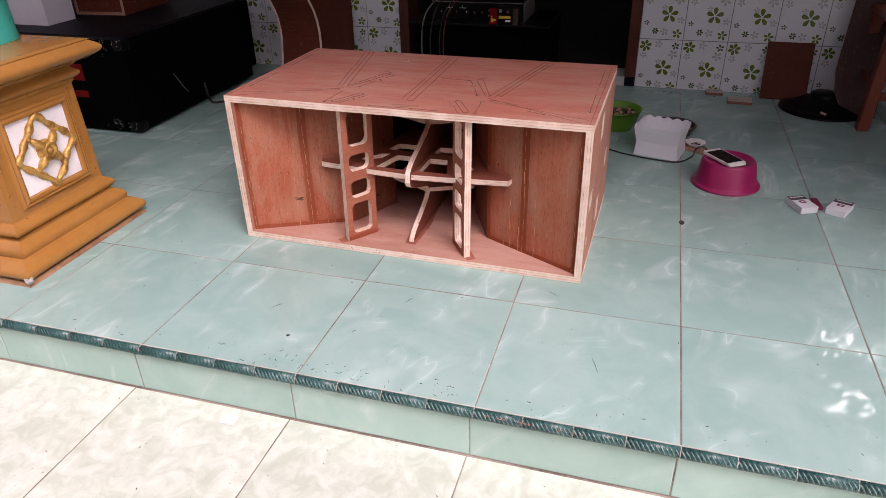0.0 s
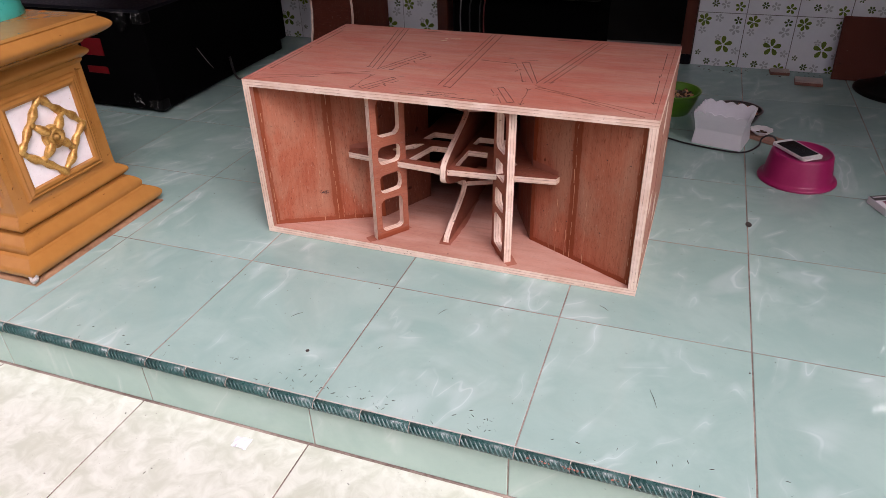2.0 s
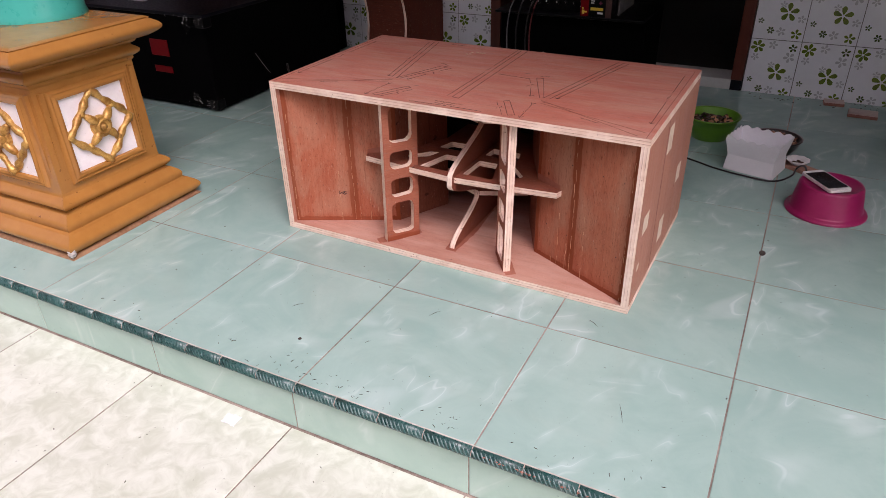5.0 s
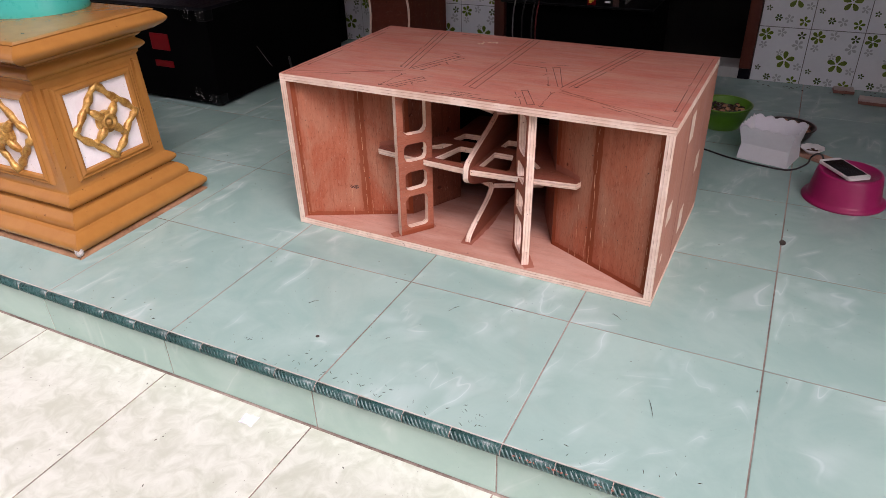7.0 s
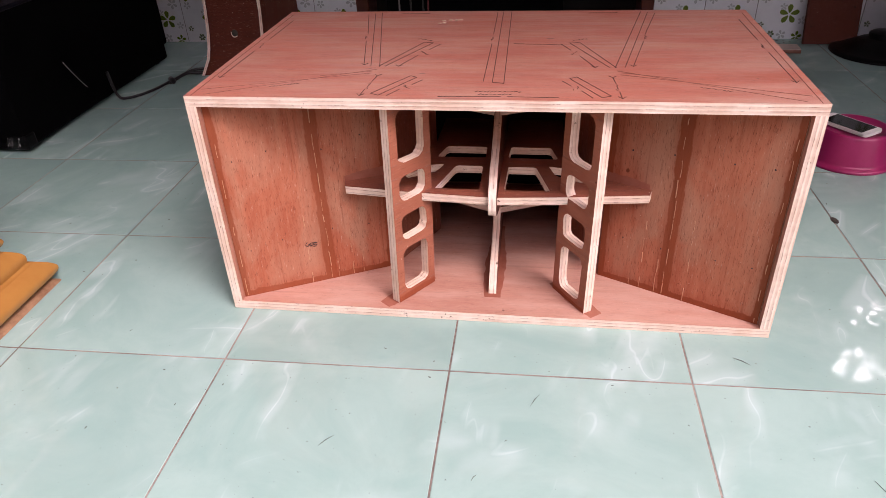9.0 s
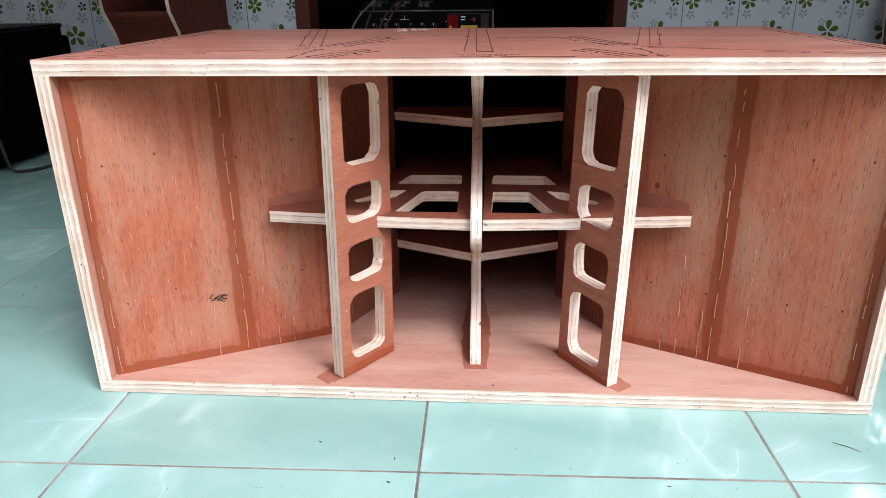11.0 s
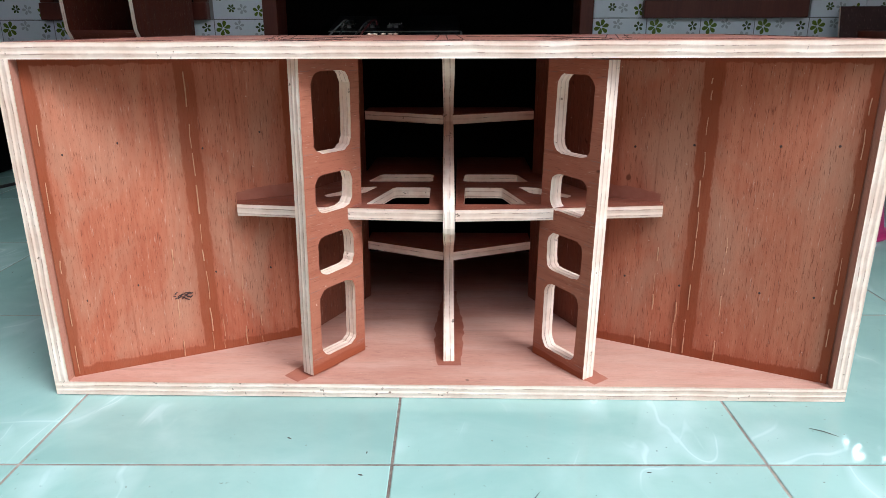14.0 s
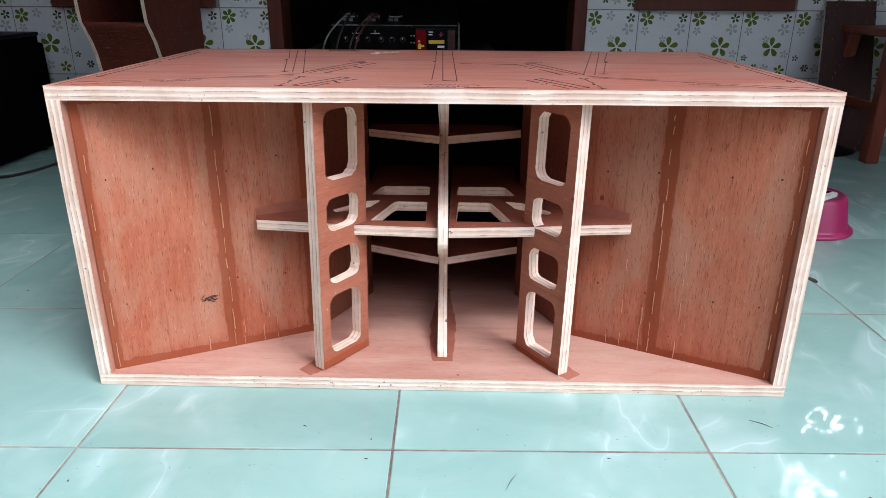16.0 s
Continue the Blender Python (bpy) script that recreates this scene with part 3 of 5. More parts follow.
# pale filler runs and drips down the flares, and screw heads
for side in (-1, 1):
    for f, low, high, gap in ((0.02, 0.004, 0.36, 0.05), (0.572, 0.004, 0.37, 0.02), (0.44, 0.002, 0.16, 0.04), (0.62, 0.002, 0.05, 0.01), (0.72, 0.002, 0.13, 0.03), (0.79, 0.002, 0.035, 0.02)):
        p, q, u = (A, B, f / 0.572) if f <= 0.572 else (B, C, (f - 0.572) / 0.428)
        px, py = p[0] + (q[0] - p[0]) * u, p[1] + (q[1] - p[1]) * u
        bm = bmesh.new()
        z0 = T + low
        while z0 < T + high:
            run = random.uniform(0.006, 0.045) if f in (0.02, 0.572) else random.uniform(0.008, 0.03)
            x, w = side * (px - 0.001 + random.uniform(-0.0012, 0.0012)), random.uniform(0.0003, 0.0009)
            tube([(x, py - 0.0008, z0), (x + random.uniform(-0.0008, 0.0008), py - 0.001, z0 + run * 0.5), (x + random.uniform(-0.0008, 0.0008), py - 0.0008, z0 + run)], w, 5, bm)
            z0 += run + gap * random.uniform(0.1, 1.2)
        tagged(part("filler_run", bm, filler_tan, horn, "pale filler run on the flare"), kind="stuff")
    for f in (0.10, 0.30, 0.62, 0.86):
        for z in (0.125, 0.305):
            x, y = A[0] + (C[0] - A[0]) * f, A[1] + (C[1] - A[1]) * f
            part("screw_head", lathe([(0.0, 0.0006), (0.0012, 0.0005), (0.0016, 0.0), (0.0, 0.0)], 12), pencil, horn, "", upright(side * x, y - 0.002, side * x + 0.9, y - 0.002 - side * -0.45 if side < 0 else y - 0.002 - 0.45, z + random.uniform(-0.01, 0.01)) @ pose(0, 0, 0.0005))

# ladder braces with four rounded holes each
LADDER = [rounded(0.0175, 0.079, z0 - T, z1 - T, 0.014) for z0, z1 in ((0.299, 0.393), (0.2265, 0.2735), (0.147, 0.1975), (0.037, 0.129))]
ply_ladder = ply("plywood_brace_face", (0.42, 0.158, 0.096), (0.30, 0.090, 0.051), "X", [(1, 0.0, 0.014)], pores=0.4)
for a, b in (((-0.168, 0.016), (-0.108, 0.100)), ((0.1174, 0.0936), (0.173, 0.016))):
    holes = LADDER if a[0] < 0 else [[(0.0955 - x, y) for x, y in ring] for ring in LADDER]
    part("ladder_brace", plate([(0, 0), (0.0955, 0), (0.0955, IN), (0, IN)], holes, torn=0.0009), [ply_ladder, ply_edge], horn, "plywood brace with four rounded cut-outs", pose(0, 0, T, 0, 0.9) @ upright(*a, *b, 0))

# faint setting-out lines across each ladder at the ends of its holes
for brace in [o for o in horn.children if o.name.startswith("ladder_brace")]:
    bm = bmesh.new()
    for z in (0.037, 0.129, 0.147, 0.1975, 0.2265, 0.2735, 0.299, 0.393):
        strip(bm, (0.002, z - T + 0.001), (0.016, z - T + 0.001), 0.0008)
        strip(bm, (0.080, z - T - 0.001), (0.094, z - T - 0.001), 0.0008)
    tagged(part("pencil_line", bm, faint_pencil, brace, "faint setting-out lines"), kind="stuff")

# centre brace, its front edge scooped above and below the shelf
def scoop(s):
    """How far the front edge is cut back: upright at both ends, deepest half way."""
    return 0.5 + 0.5 * math.cos(math.pi * s)


prof = []
for k in range(0, 25):
    s = -1 + 2 * k / 24
    prof.append((0.064 + 0.165 * scoop(s) - 0.010 * (s + 1) / 2, T + (0.205 - T) * (s + 1) / 2))
for k in range(0, 25):
    s = -1 + 2 * k / 24
    prof.append((0.056 + 0.20 * scoop(s) + 0.01 * (s + 1) / 2, 0.226 + (H - T - 0.226) * (s + 1) / 2))
ring = [(y, z - T) for y, z in prof] + [(0.53, IN), (0.53, 0)]
part("centre_brace", plate(ring, th=0.0145), [ply_shelf_shade, ply_edge], horn, "plywood centre brace with scooped front edge", upright(0.0120, 0, 0.0024, 0.5, T))

# middle shelf with trapezoid cut-outs, its ends let into the flares
half = [(0.0, 0.064), (0.125, 0.073), (0.195, 0.081), (0.270, 0.090), (0.276, 0.1105), (0.205, 0.1455), (0.130, 0.2995), (0.128, 0.43), (0.0, 0.43)]
for side in (-1, 1):
    outer = [(max(x + (0.005 if 0.26 < x < 0.28 else 0.0), 0.0117) if side > 0 else -max(x, 0.0038), y) for x, y in half]
    cuts = [[(0.104, 0.094), (0.022, 0.093), (0.024, 0.190), (0.076, 0.190)], [(0.118, 0.228), (0.022, 0.230), (0.024, 0.280), (0.104, 0.280)], [(0.125, 0.190), (0.099, 0.196), (0.112, 0.158), (0.160, 0.130), (0.168, 0.142)]]
    holes = [rounded_poly([(side * x, y) for x, y in c], 0.006) for c in cuts]
    part("shelf", plate(outer, holes, th=0.0150, torn=0.0006), [ply_shelf_shade, ply_edge], horn, "plywood shelf brace with angled cut-outs", pose(0, 0, 0.2265))

# two thin cross braces deep in the throat
for z, y in ((0.119, 0.228), (0.321, 0.248)):
    for side in (-1, 1):
        root = 0.0062 if side > 0 else -0.0078
        pts = [(root, y - 0.004), (side * 0.1288, y + 0.052), (side * 0.1288, y + 0.10), (root, y + 0.10)]
        part("cross_brace", plate(pts, th=0.013), [ply_shelf_shade, ply_edge], horn, "", pose(0, 0, z))

# glue stains soaked into the base round the braces
for path, w in (([(0.004, 0.052), (0.000, 0.32)], 0.042), ([(-0.196, 0.012), (-0.118, 0.112)], 0.035), ([(0.196, 0.012), (0.118, 0.112)], 0.035)):
    bm = bmesh.new()
    a, b = Vector(path[0]), Vector(path[1])
    d = (b - a).normalized()
    nrm = Vector((-d.y, d.x))
    edge_l, edge_r = [], []
    for k in range(25):
        p = a + (b - a) * k / 24
        taper = 0.55 + 0.45 * math.sin(math.pi * min(1, 0.12 + k / 24))
        edge_l.append(bm.verts.new((*(p + nrm * w / 2 * taper * random.uniform(0.9, 1.07)), 0.0004)))
        edge_r.append(bm.verts.new((*(p - nrm * w / 2 * taper * random.uniform(0.9, 1.07)), 0.0004)))
    for k in range(24):
        bm.faces.new((edge_r[k], edge_r[k + 1], edge_l[k + 1], edge_l[k]))
    part("glue_stain", bm, ply_stain, horn, "dark red glue stain", pose(0, 0, T))

# the same glue above and below the shelf on the inner flares
for side in (-1, 1):
    a, b = ((-B[0], B[1]), (-C[0], C[1])) if side < 0 else (C, B)
    bm = bmesh.new()
    us = [0.080 * k / 16 for k in range(17)]
    low = [bm.verts.new((0.1285 - u if side < 0 else u, 0.184 + random.uniform(-0.001, 0.001) + 0.008 * (u / 0.088) ** 2, 0.0005)) for u in us]
    high = [bm.verts.new((0.1285 - u if side < 0 else u, 0.226 + random.uniform(-0.0012, 0.0012) - 0.008 * (u / 0.088) ** 2, 0.0005)) for u in us]
    for k in range(16):
        f = (low[k], low[k + 1], high[k + 1], high[k])
        bm.faces.new(f if side > 0 else f[::-1])
    part("glue_stain", bm, ply_stain, horn, "dark red glue stain", upright(*a, *b, T))

# pencilled plan of the horn on the top, the same on both halves
ink, faint = bmesh.new(), bmesh.new()
for side in (-1, 1):
    for x0, y0, x1, y1 in ((0.284, 0.575, 0.205, 0.188), (0.298, 0.570, 0.222, 0.192), (0.312, 0.562, 0.276, 0.40), (0.268, 0.35, 0.236, 0.197), (0.131, 0.338, 0.196, 0.190), (0.150, 0.340, 0.207, 0.190),
                           (0.115, 0.330, 0.132, 0.292), (0.148, 0.255, 0.172, 0.19), (0.140, 0.139, 0.190, 0.050), (0.128, 0.131, 0.176, 0.042), (0.140, 0.139, 0.128, 0.131), (0.190, 0.050, 0.176, 0.042), (0.116, 0.118, 0.130, 0.094), (0.146, 0.072, 0.162, 0.040),
                           (0.198, 0.137, 0.201, 0.108), (0.204, 0.070, 0.206, 0.039), (0.472, 0.510, 0.474, 0.36), (0.475, 0.28, 0.478, 0.120), (0.131, 0.338, 0.150, 0.342)):
        strip(ink, (side * 0.985 * x0, 0.98 * y0 - 0.026), (side * 0.985 * x1, 0.98 * y1 - 0.026), 0.0013)
    for x0, y0, x1, y1 in ((0.207, 0.172, 0.470, 0.036), (0.211, 0.152, 0.484, 0.060), (0.489, 0.56, 0.490, 0.03), (0.214, 0.162, 0.30, 0.135)):
        strip(faint, (side * 0.985 * x0, 0.98 * y0 - 0.026), (side * 0.985 * x1, 0.98 * y1 - 0.026), 0.0012)
    for x, y in ((0.233, 0.167), (0.203, 0.012), (0.195, 0.108), (0.169, 0.16), (0.471, 0.092)):
        strip(ink, (side * x, y), (side * x + 0.006, y + 0.009), 0.0012), strip(ink, (side * x, y), (side * x - 0.006, y + 0.009), 0.0012)
    for x, y, length, angle in ((0.274, 0.375, 0.02, 80), (0.202, 0.088, 0.024, 85), (0.138, 0.272, 0.02, 60), (0.138, 0.083, 0.02, 60), (0.474, 0.32, 0.028, 85), (0.35, 0.085, 0.045, -20), (0.205, 0.568, 0.06, 0), (0.15, 0.36, 0.03, 25)):
        scribble(ink, side * 0.985 * x, 0.98 * y - 0.026, length, side * angle)
for x0, y0, x1, y1 in ((-0.022, 0.58, -0.018, 0.40), (-0.016, 0.33, -0.013, 0.113), (-0.010, 0.58, 0.002, 0.109), (0.008, 0.579, 0.021, 0.104), (0.002, 0.109, 0.021, 0.104), (-0.078, 0.039, 0.02, 0.042), (0.03, 0.042, 0.109, 0.04), (0.025, 0.333, 0.045, 0.331), (0.085, 0.328, 0.116, 0.324)):
    strip(ink, (x0, 0.98 * y0 - 0.026), (x1, 0.98 * y1 - 0.026), 0.0013)
scribble(ink, -0.018, 0.332, 0.02, 85), scribble(ink, 0.066, 0.296, 0.035, -3), scribble(ink, 0.014, 0.037, 0.07, 0, 0.007), scribble(ink, 0.010, 0.025, 0.05, 0, 0.006)
tagged(part("pencil_drawing", ink, pencil, horn, "dark pencilled plan lines", pose(0, 0, H)), kind="stuff")
tagged(part("faint_drawing", faint, faint_pencil, horn, "faint pencilled lines", pose(0, 0, H)), kind="stuff")
# dark ink mark on the left flare
mk = bmesh.new()
for k in range(16):
    u, v = random.uniform(0, 0.022), random.uniform(0, 0.01)
    strip(mk, (u, v), (u + random.uniform(0.003, 0.008), v + random.uniform(-0.004, 0.004)), 0.0014)
part("ink_mark", mk, pencil, horn, "", upright(-A[0], A[1], -B[0], B[1], T) @ pose(0.128, 0.082, 0.0006))


# ---- the ochre pillar ----
pillar = thing("pillar", pose(-1.088, -0.024, 0), "ochre-painted moulded pedestal carrying a round teal column", "pillar")


def bulge(h0, z0, h1, z1, out, steps=16):
    """A rounded moulding from (h0, z0) to (h1, z1)."""
    res = []
    for s in range(steps + 1):
        t = s / steps
        k = math.sin(math.pi * t) * out
        res.append((h0 + (h1 - h0) * t + k, z0 + (z1 - z0) * t))
    return res


part("plinth", square_turn([(0.239, 0.0), (0.237, 0.004), (0.228, 0.008)]), surface("paint_smeared_mortar", (0.18, 0.085, 0.038), (0.38, 0.22, 0.12), 14, 90, 0.85, bump=0.6), pillar, "dirty paint-smeared mortar bed")
chip = bmesh.new()
bmesh.ops.create_icosphere(chip, subdivisions=3, radius=1.0)
for v in chip.verts:
    v.co *= 1 + random.uniform(-0.22, 0.22)
part("bare_patch", chip, surface("bare_cement", (0.34, 0.32, 0.29), (0.62, 0.60, 0.56), 60, 220, 0.9, bump=0.6), pillar, "chipped corner showing grey cement", pose(0.232, -0.232, 0.020, 0, 0, -45) @ Matrix.Diagonal((0.014, 0.010, 0.013, 1)))
part("base_moulding", square_turn([(0.224, 0.008)] + bulge(0.223, 0.008, 0.216, 0.060, 0.022) + [(0.211, 0.061), (0.206, 0.063)] + bulge(0.206, 0.064, 0.186, 0.102, 0.010) + [(0.180, 0.103), (0.175, 0.105)] + bulge(0.175, 0.106, 0.172, 0.144, 0.017) + [(0.168, 0.146)]), ochre, pillar, smooth=False)
part("die", square_turn([(0.171, 0.140), (0.168, 0.152), (0.161, 0.440)]), ochre, pillar)
part("cap_moulding", square_turn([(0.160, 0.436), (0.166, 0.444)] + bulge(0.166, 0.450, 0.168, 0.480, 0.015) + [(0.166, 0.484), (0.176, 0.490), (0.182, 0.500), (0.205, 0.502)] + bulge(0.203, 0.502, 0.210, 0.549, 0.027) + [(0.212, 0.552), (0.200, 0.556), (0.0005, 0.560)]), ochre, pillar)
part("column", lathe([(0.0, 0.556), (0.131, 0.556), (0.133, 0.560), (0.129, 0.575), (0.127, 0.64), (0.122, 2.349), (0.0, 2.349)], 64), teal, pillar, "teal painted round column", pose(*COLUMN, 0), smooth=True)


def wavy_diamond(r, amp, z):
    """A diamond of four bowed, knotted bars."""
    out = []
    corners = [(0, r), (r, 0), (0, -r), (-r, 0)]
    for i in range(4):
        (x0, y0), (x1, y1) = corners[i], corners[(i + 1) % 4]
        for s in range(12):
            t = s / 12
            k = amp * math.sin(2 * math.pi * t)
            nx, ny = (y1 - y0), -(x1 - x0)
            q = math.hypot(nx, ny)
            out.append((x0 + (x1 - x0) * t + nx / q * k, y0 + (y1 - y0) * t + ny / q * k, z + 0.003 * math.sin(4 * math.pi * t)))
    return out


def relief_panel(parent, m):
    """A framed white square with gold strapwork and a rosette, on one face of the pedestal."""
    field = part("relief_panel", block(-0.102, 0.102, -0.102, 0.102, -0.004, 0.002), panel_white, parent, "white painted panel with gold strapwork", m)
    ring = bmesh.new()
    prof2 = [(0.100, 0.001), (0.103, 0.010), (0.110, 0.012), (0.117, 0.008), (0.121, 0.009), (0.125, 0.006), (0.130, -0.004)]
    rows = [[ring.verts.new((sx * h, sy * h, z)) for sx, sy in ((-1, -1), (1, -1), (1, 1), (-1, 1))] for h, z in prof2]
    for a, b in zip(rows, rows[1:]):
        for i in range(4):
            j = (i + 1) % 4
            ring.faces.new((a[j], a[i], b[i], b[j]))
    bmesh.ops.recalc_face_normals(ring, faces=ring.faces[:])
    part("panel_frame", ring, ochre, field, "ochre moulded frame")
    bm = tube(wavy_diamond(0.101, 0.0028, 0.006), lambda t: 0.0096 + 0.0026 * math.sin(t * 2 * math.pi * 12), 8, closed=True)
    part("strapwork", bm, gold, field, "gold strapwork", smooth=True)
    for i in range(4):
        a = radians(45 + 90 * i)
        bm = tube([(r * math.cos(a), r * math.sin(a), z) for r, z in ((0.010, 0.010), (0.022, 0.013), (0.036, 0.013), (0.050, 0.010), (0.062, 0.006))], lambda t: 0.003 + 0.0092 * math.sin(math.pi * min(1, t * 0.8 + 0.15)), 10)
        part("petal", bm, gold, field, smooth=True)
        bm = bmesh.new()
        bmesh.ops.create_uvsphere(bm, u_segments=12, v_segments=8, radius=0.011, matrix=pose(0.066 * math.cos(a), 0.066 * math.sin(a), 0.004))
        part("boss", bm, gold, field, smooth=True)
    part("rosette", lathe([(0.0, 0.028), (0.006, 0.027), (0.009, 0.019), (0.012, 0.019), (0.016, 0.026), (0.021, 0.024), (0.024, 0.016), (0.027, 0.019), (0.030, 0.015), (0.031, 0.003)], 28), gold, field, "gold rosette", smooth=True)
    return field


for k in range(4):
    turn = pose(0, 0, 0, 0, 0, 90 * k) @ upright(0, -0.1655, 1, -0.1655, 0.294) @ pose(0, 0, 0, -1.4)
    relief_panel(pillar, turn)
    for sx in (-1, 1):
        bm = square_turn([(0.006, 0.0), (0.006, 0.27)])
        part("edge_bead", bm, ochre, pillar, "", pose(0, 0, 0, 0, 0, 90 * k) @ pose(sx * 0.142, -0.160, 0.155) @ pose(0, 0, 0, 1.4))


# ---- black flight case and what stands on it ----
CASE = 0.397
case = thing("flight_case", pose(-1.335, 0.83, 0), "large black flight case with steel corners and red recesses", "flight case")
part("case_body", block(-0.85, 0, 0, 0.90, 0.012, CASE, 0.008), [case_black], case)
part("case_lid_edge", block(-0.852, 0.003, -0.003, 0.903, CASE - 0.012, CASE + 0.001, 0.004), case_top_dark, case)
for x in (-0.04, -0.80):
    for y in (0.04, 0.86):
        part("foot", lathe([(0.0, 0.0), (0.018, 0.0), (0.022, 0.012), (0.0, 0.012)], 16), cable_black, case, "", pose(x, y, 0.0))
for z0, z1 in ((0.012, 0.055), (CASE - 0.052, CASE - 0.008)):
    corner = part("corner_guard", block(-0.045, 0.004, -0.004, 0.045, z0, z1, 0.007, 3), case_gloss, case, "black steel-edged corner guard")
    for y in (0.004, 0.022):
        part("rivet", lathe([(0.0, 0.002), (0.0025, 0.0015), (0.003, 0.0)], 10), steel, corner, "", pose(-0.02 + y * 0.2, -0.004, z0 + 0.014 + y, 90))
    part("latch_plate", block(-0.040, -0.012, -0.0055, -0.003, z0 + 0.012, z0 + 0.030, 0.001), case_gloss, corner, "black steel plate")
for x0, x1, z0, z1, nm in ((-0.32, -0.22, 0.215, 0.282, "recess"), (-0.32, -0.22, 0.145, 0.172, "recess")):
    part(nm, block(x0, x1, -0.003, 0.004, z0, z1, 0.002), red_plastic, case, "red plastic recess")
part("hanging_thread", tube(smooth_path([(0.004, 0.265, 0.189), (0.006, 0.29, 0.15), (0.004, 0.325, 0.105), (0.006, 0.341, 0.085)], 5), 0.0012, 6), cable_grey, case, "loose grey thread")
specks = bmesh.new()
for cx, cz, sx, sz, count in ((-0.08, CASE - 0.035, 0.05, 0.03, 16), (-0.10, 0.045, 0.06, 0.03, 26), (-0.03, 0.03, 0.025, 0.02, 14), (-0.12, CASE - 0.012, 0.08, 0.008, 10)):
    for k in range(count):
        bmesh.ops.create_icosphere(specks, subdivisions=1, radius=random.uniform(0.0006, 0.0017), matrix=pose(min(-0.002, random.gauss(cx, sx * 0.5)), -0.0045, max(0.016, min(CASE - 0.002, random.gauss(cz, sz * 0.5)))))
tagged(part("paint_specks", specks, white_plastic, case, "pale paint specks"), kind="stuff")
speaker_small = thing("black_speaker", pose(-1.62, 1.75, 0), "plain black loudspeaker behind the flight case", "speaker")
part("speaker_body", block(-0.30, 0.16, 0, 0.23, 0.0, 0.345, 0.01, 3), case_black, speaker_small)
part("speaker_cap", block(-0.27, 0.13, 0.0, 0.22, 0.345, 0.352, 0.003), case_gloss, speaker_small)

wb = thing("white_board_box", pose(-1.79, 0.955, CASE), "white flat-sided box standing on the black case", "box")
part("box_body", block(-0.30, 0, 0, 0.15, 0.001, 0.34, 0.002), white_panel, wb)
part("box_edge", block(-0.30, 0.001, 0.151, 0.156, 0.001, 0.34, 0.001), white_card, wb)

sub = thing("small_speaker_box", pose(-1.865, 1.205, CASE, 0, 0, 3), "small red plywood speaker box with round opening", "speaker box")
part("side_board", block(0, 0.012, 0, 0.33, 0.001, 0.36), cab_red, sub)
part("side_board", block(0.238, 0.25, 0, 0.33, 0.001, 0.36), cab_red, sub)
part("bottom_board", block(0.012, 0.238, 0, 0.33, 0.001, 0.013), cab_red_flat, sub)
part("top_board", block(0.012, 0.238, 0, 0.33, 0.348, 0.36), cab_red_flat, sub)
part("back_board", block(0.012, 0.238, 0.318, 0.33, 0.013, 0.348), cab_red_flat, sub)
circle = [(0.113 + 0.085 * math.cos(2 * math.pi * i / 40), 0.167 + 0.085 * math.sin(2 * math.pi * i / 40)) for i in range(40)]
part("baffle", plate([(0, 0), (0.226, 0), (0.226, 0.335), (0, 0.335)], [circle], 0.012), [cab_red, ply_edge], sub, "baffle with round cut-out", upright(0.012, 0.03, 0.238, 0.03, 0.013))
for b in ((0.0, 0.012, -0.0015, 0.001, 0.001, 0.36), (0.238, 0.25, -0.0015, 0.001, 0.001, 0.36), (0.012, 0.238, -0.0015, 0.001, 0.001, 0.013)):
    part("raw_edge", block(*b), plank_wood, sub, "pale raw plywood edge")

# ---- curved red cabinet against the wall ----
prof_c = [(-0.104, 0.0), (-0.05, 0.045), (-0.03, 0.08), (-0.012, 0.14), (0.0, 0.22), (0.0, 0.27), (-0.012, 0.33), (-0.03, 0.375), (-0.055, 0.415), (-0.069, 0.437), (-0.072, 0.455), (-0.080, 0.55), (-0.085, 0.75)]
curved = thing("curved_speaker_cabinet", pose(-1.10, 1.645, 0, 0, 0, -7), "dark red plywood cabinet with wavy pale-edged sides", "speaker cabinet")
side_ring = prof_c + [(0.30, 0.75), (0.30, 0.0)]
for x in (0.0, 0.223):
    part("side_panel", plate(side_ring, th=0.012), [cab_red, ply_edge], curved, "dark red side with pale wavy edge", upright(x + 0.012, 0, x + 0.012, 1, 0))
fr = bmesh.new()
rows = [[fr.verts.new((x, y + 0.006, z)) for x in (0.012, 0.223)] for y, z in prof_c[:10]]
rows_b = [[fr.verts.new((x, y + 0.018, z)) for x in (0.012, 0.223)] for y, z in prof_c[:10]]
for r0, r1 in ((rows, False), (rows_b, True)):
    for a, b in zip(r0, r0[1:]):
        fr.faces.new((a[0], a[1], b[1], b[0]))
fr.faces.new((rows[-1][0], rows[-1][1], rows_b[-1][1], rows_b[-1][0]))
bmesh.ops.recalc_face_normals(fr, faces=fr.faces[:])
part("front_panel", fr, cab_red_flat, curved, "curved dark red front", smooth=True)
part("top_board", block(0.012, 0.223, -0.07, 0.30, 0.738, 0.75), cab_red_flat, curved)
part("back_board", block(0.012, 0.223, 0.288, 0.30, 0.0, 0.738), chamber_shade, curved, "back board, coloured black for the shade inside")
part("cable_hole", lathe([(0.013, 0.0), (0.013, 0.002), (0.011, 0.002), (0.0, 0.001)], 20), dirt_dark, curved, "round cable hole with pale rim", pose(0.115, -0.008, 0.135, 82))
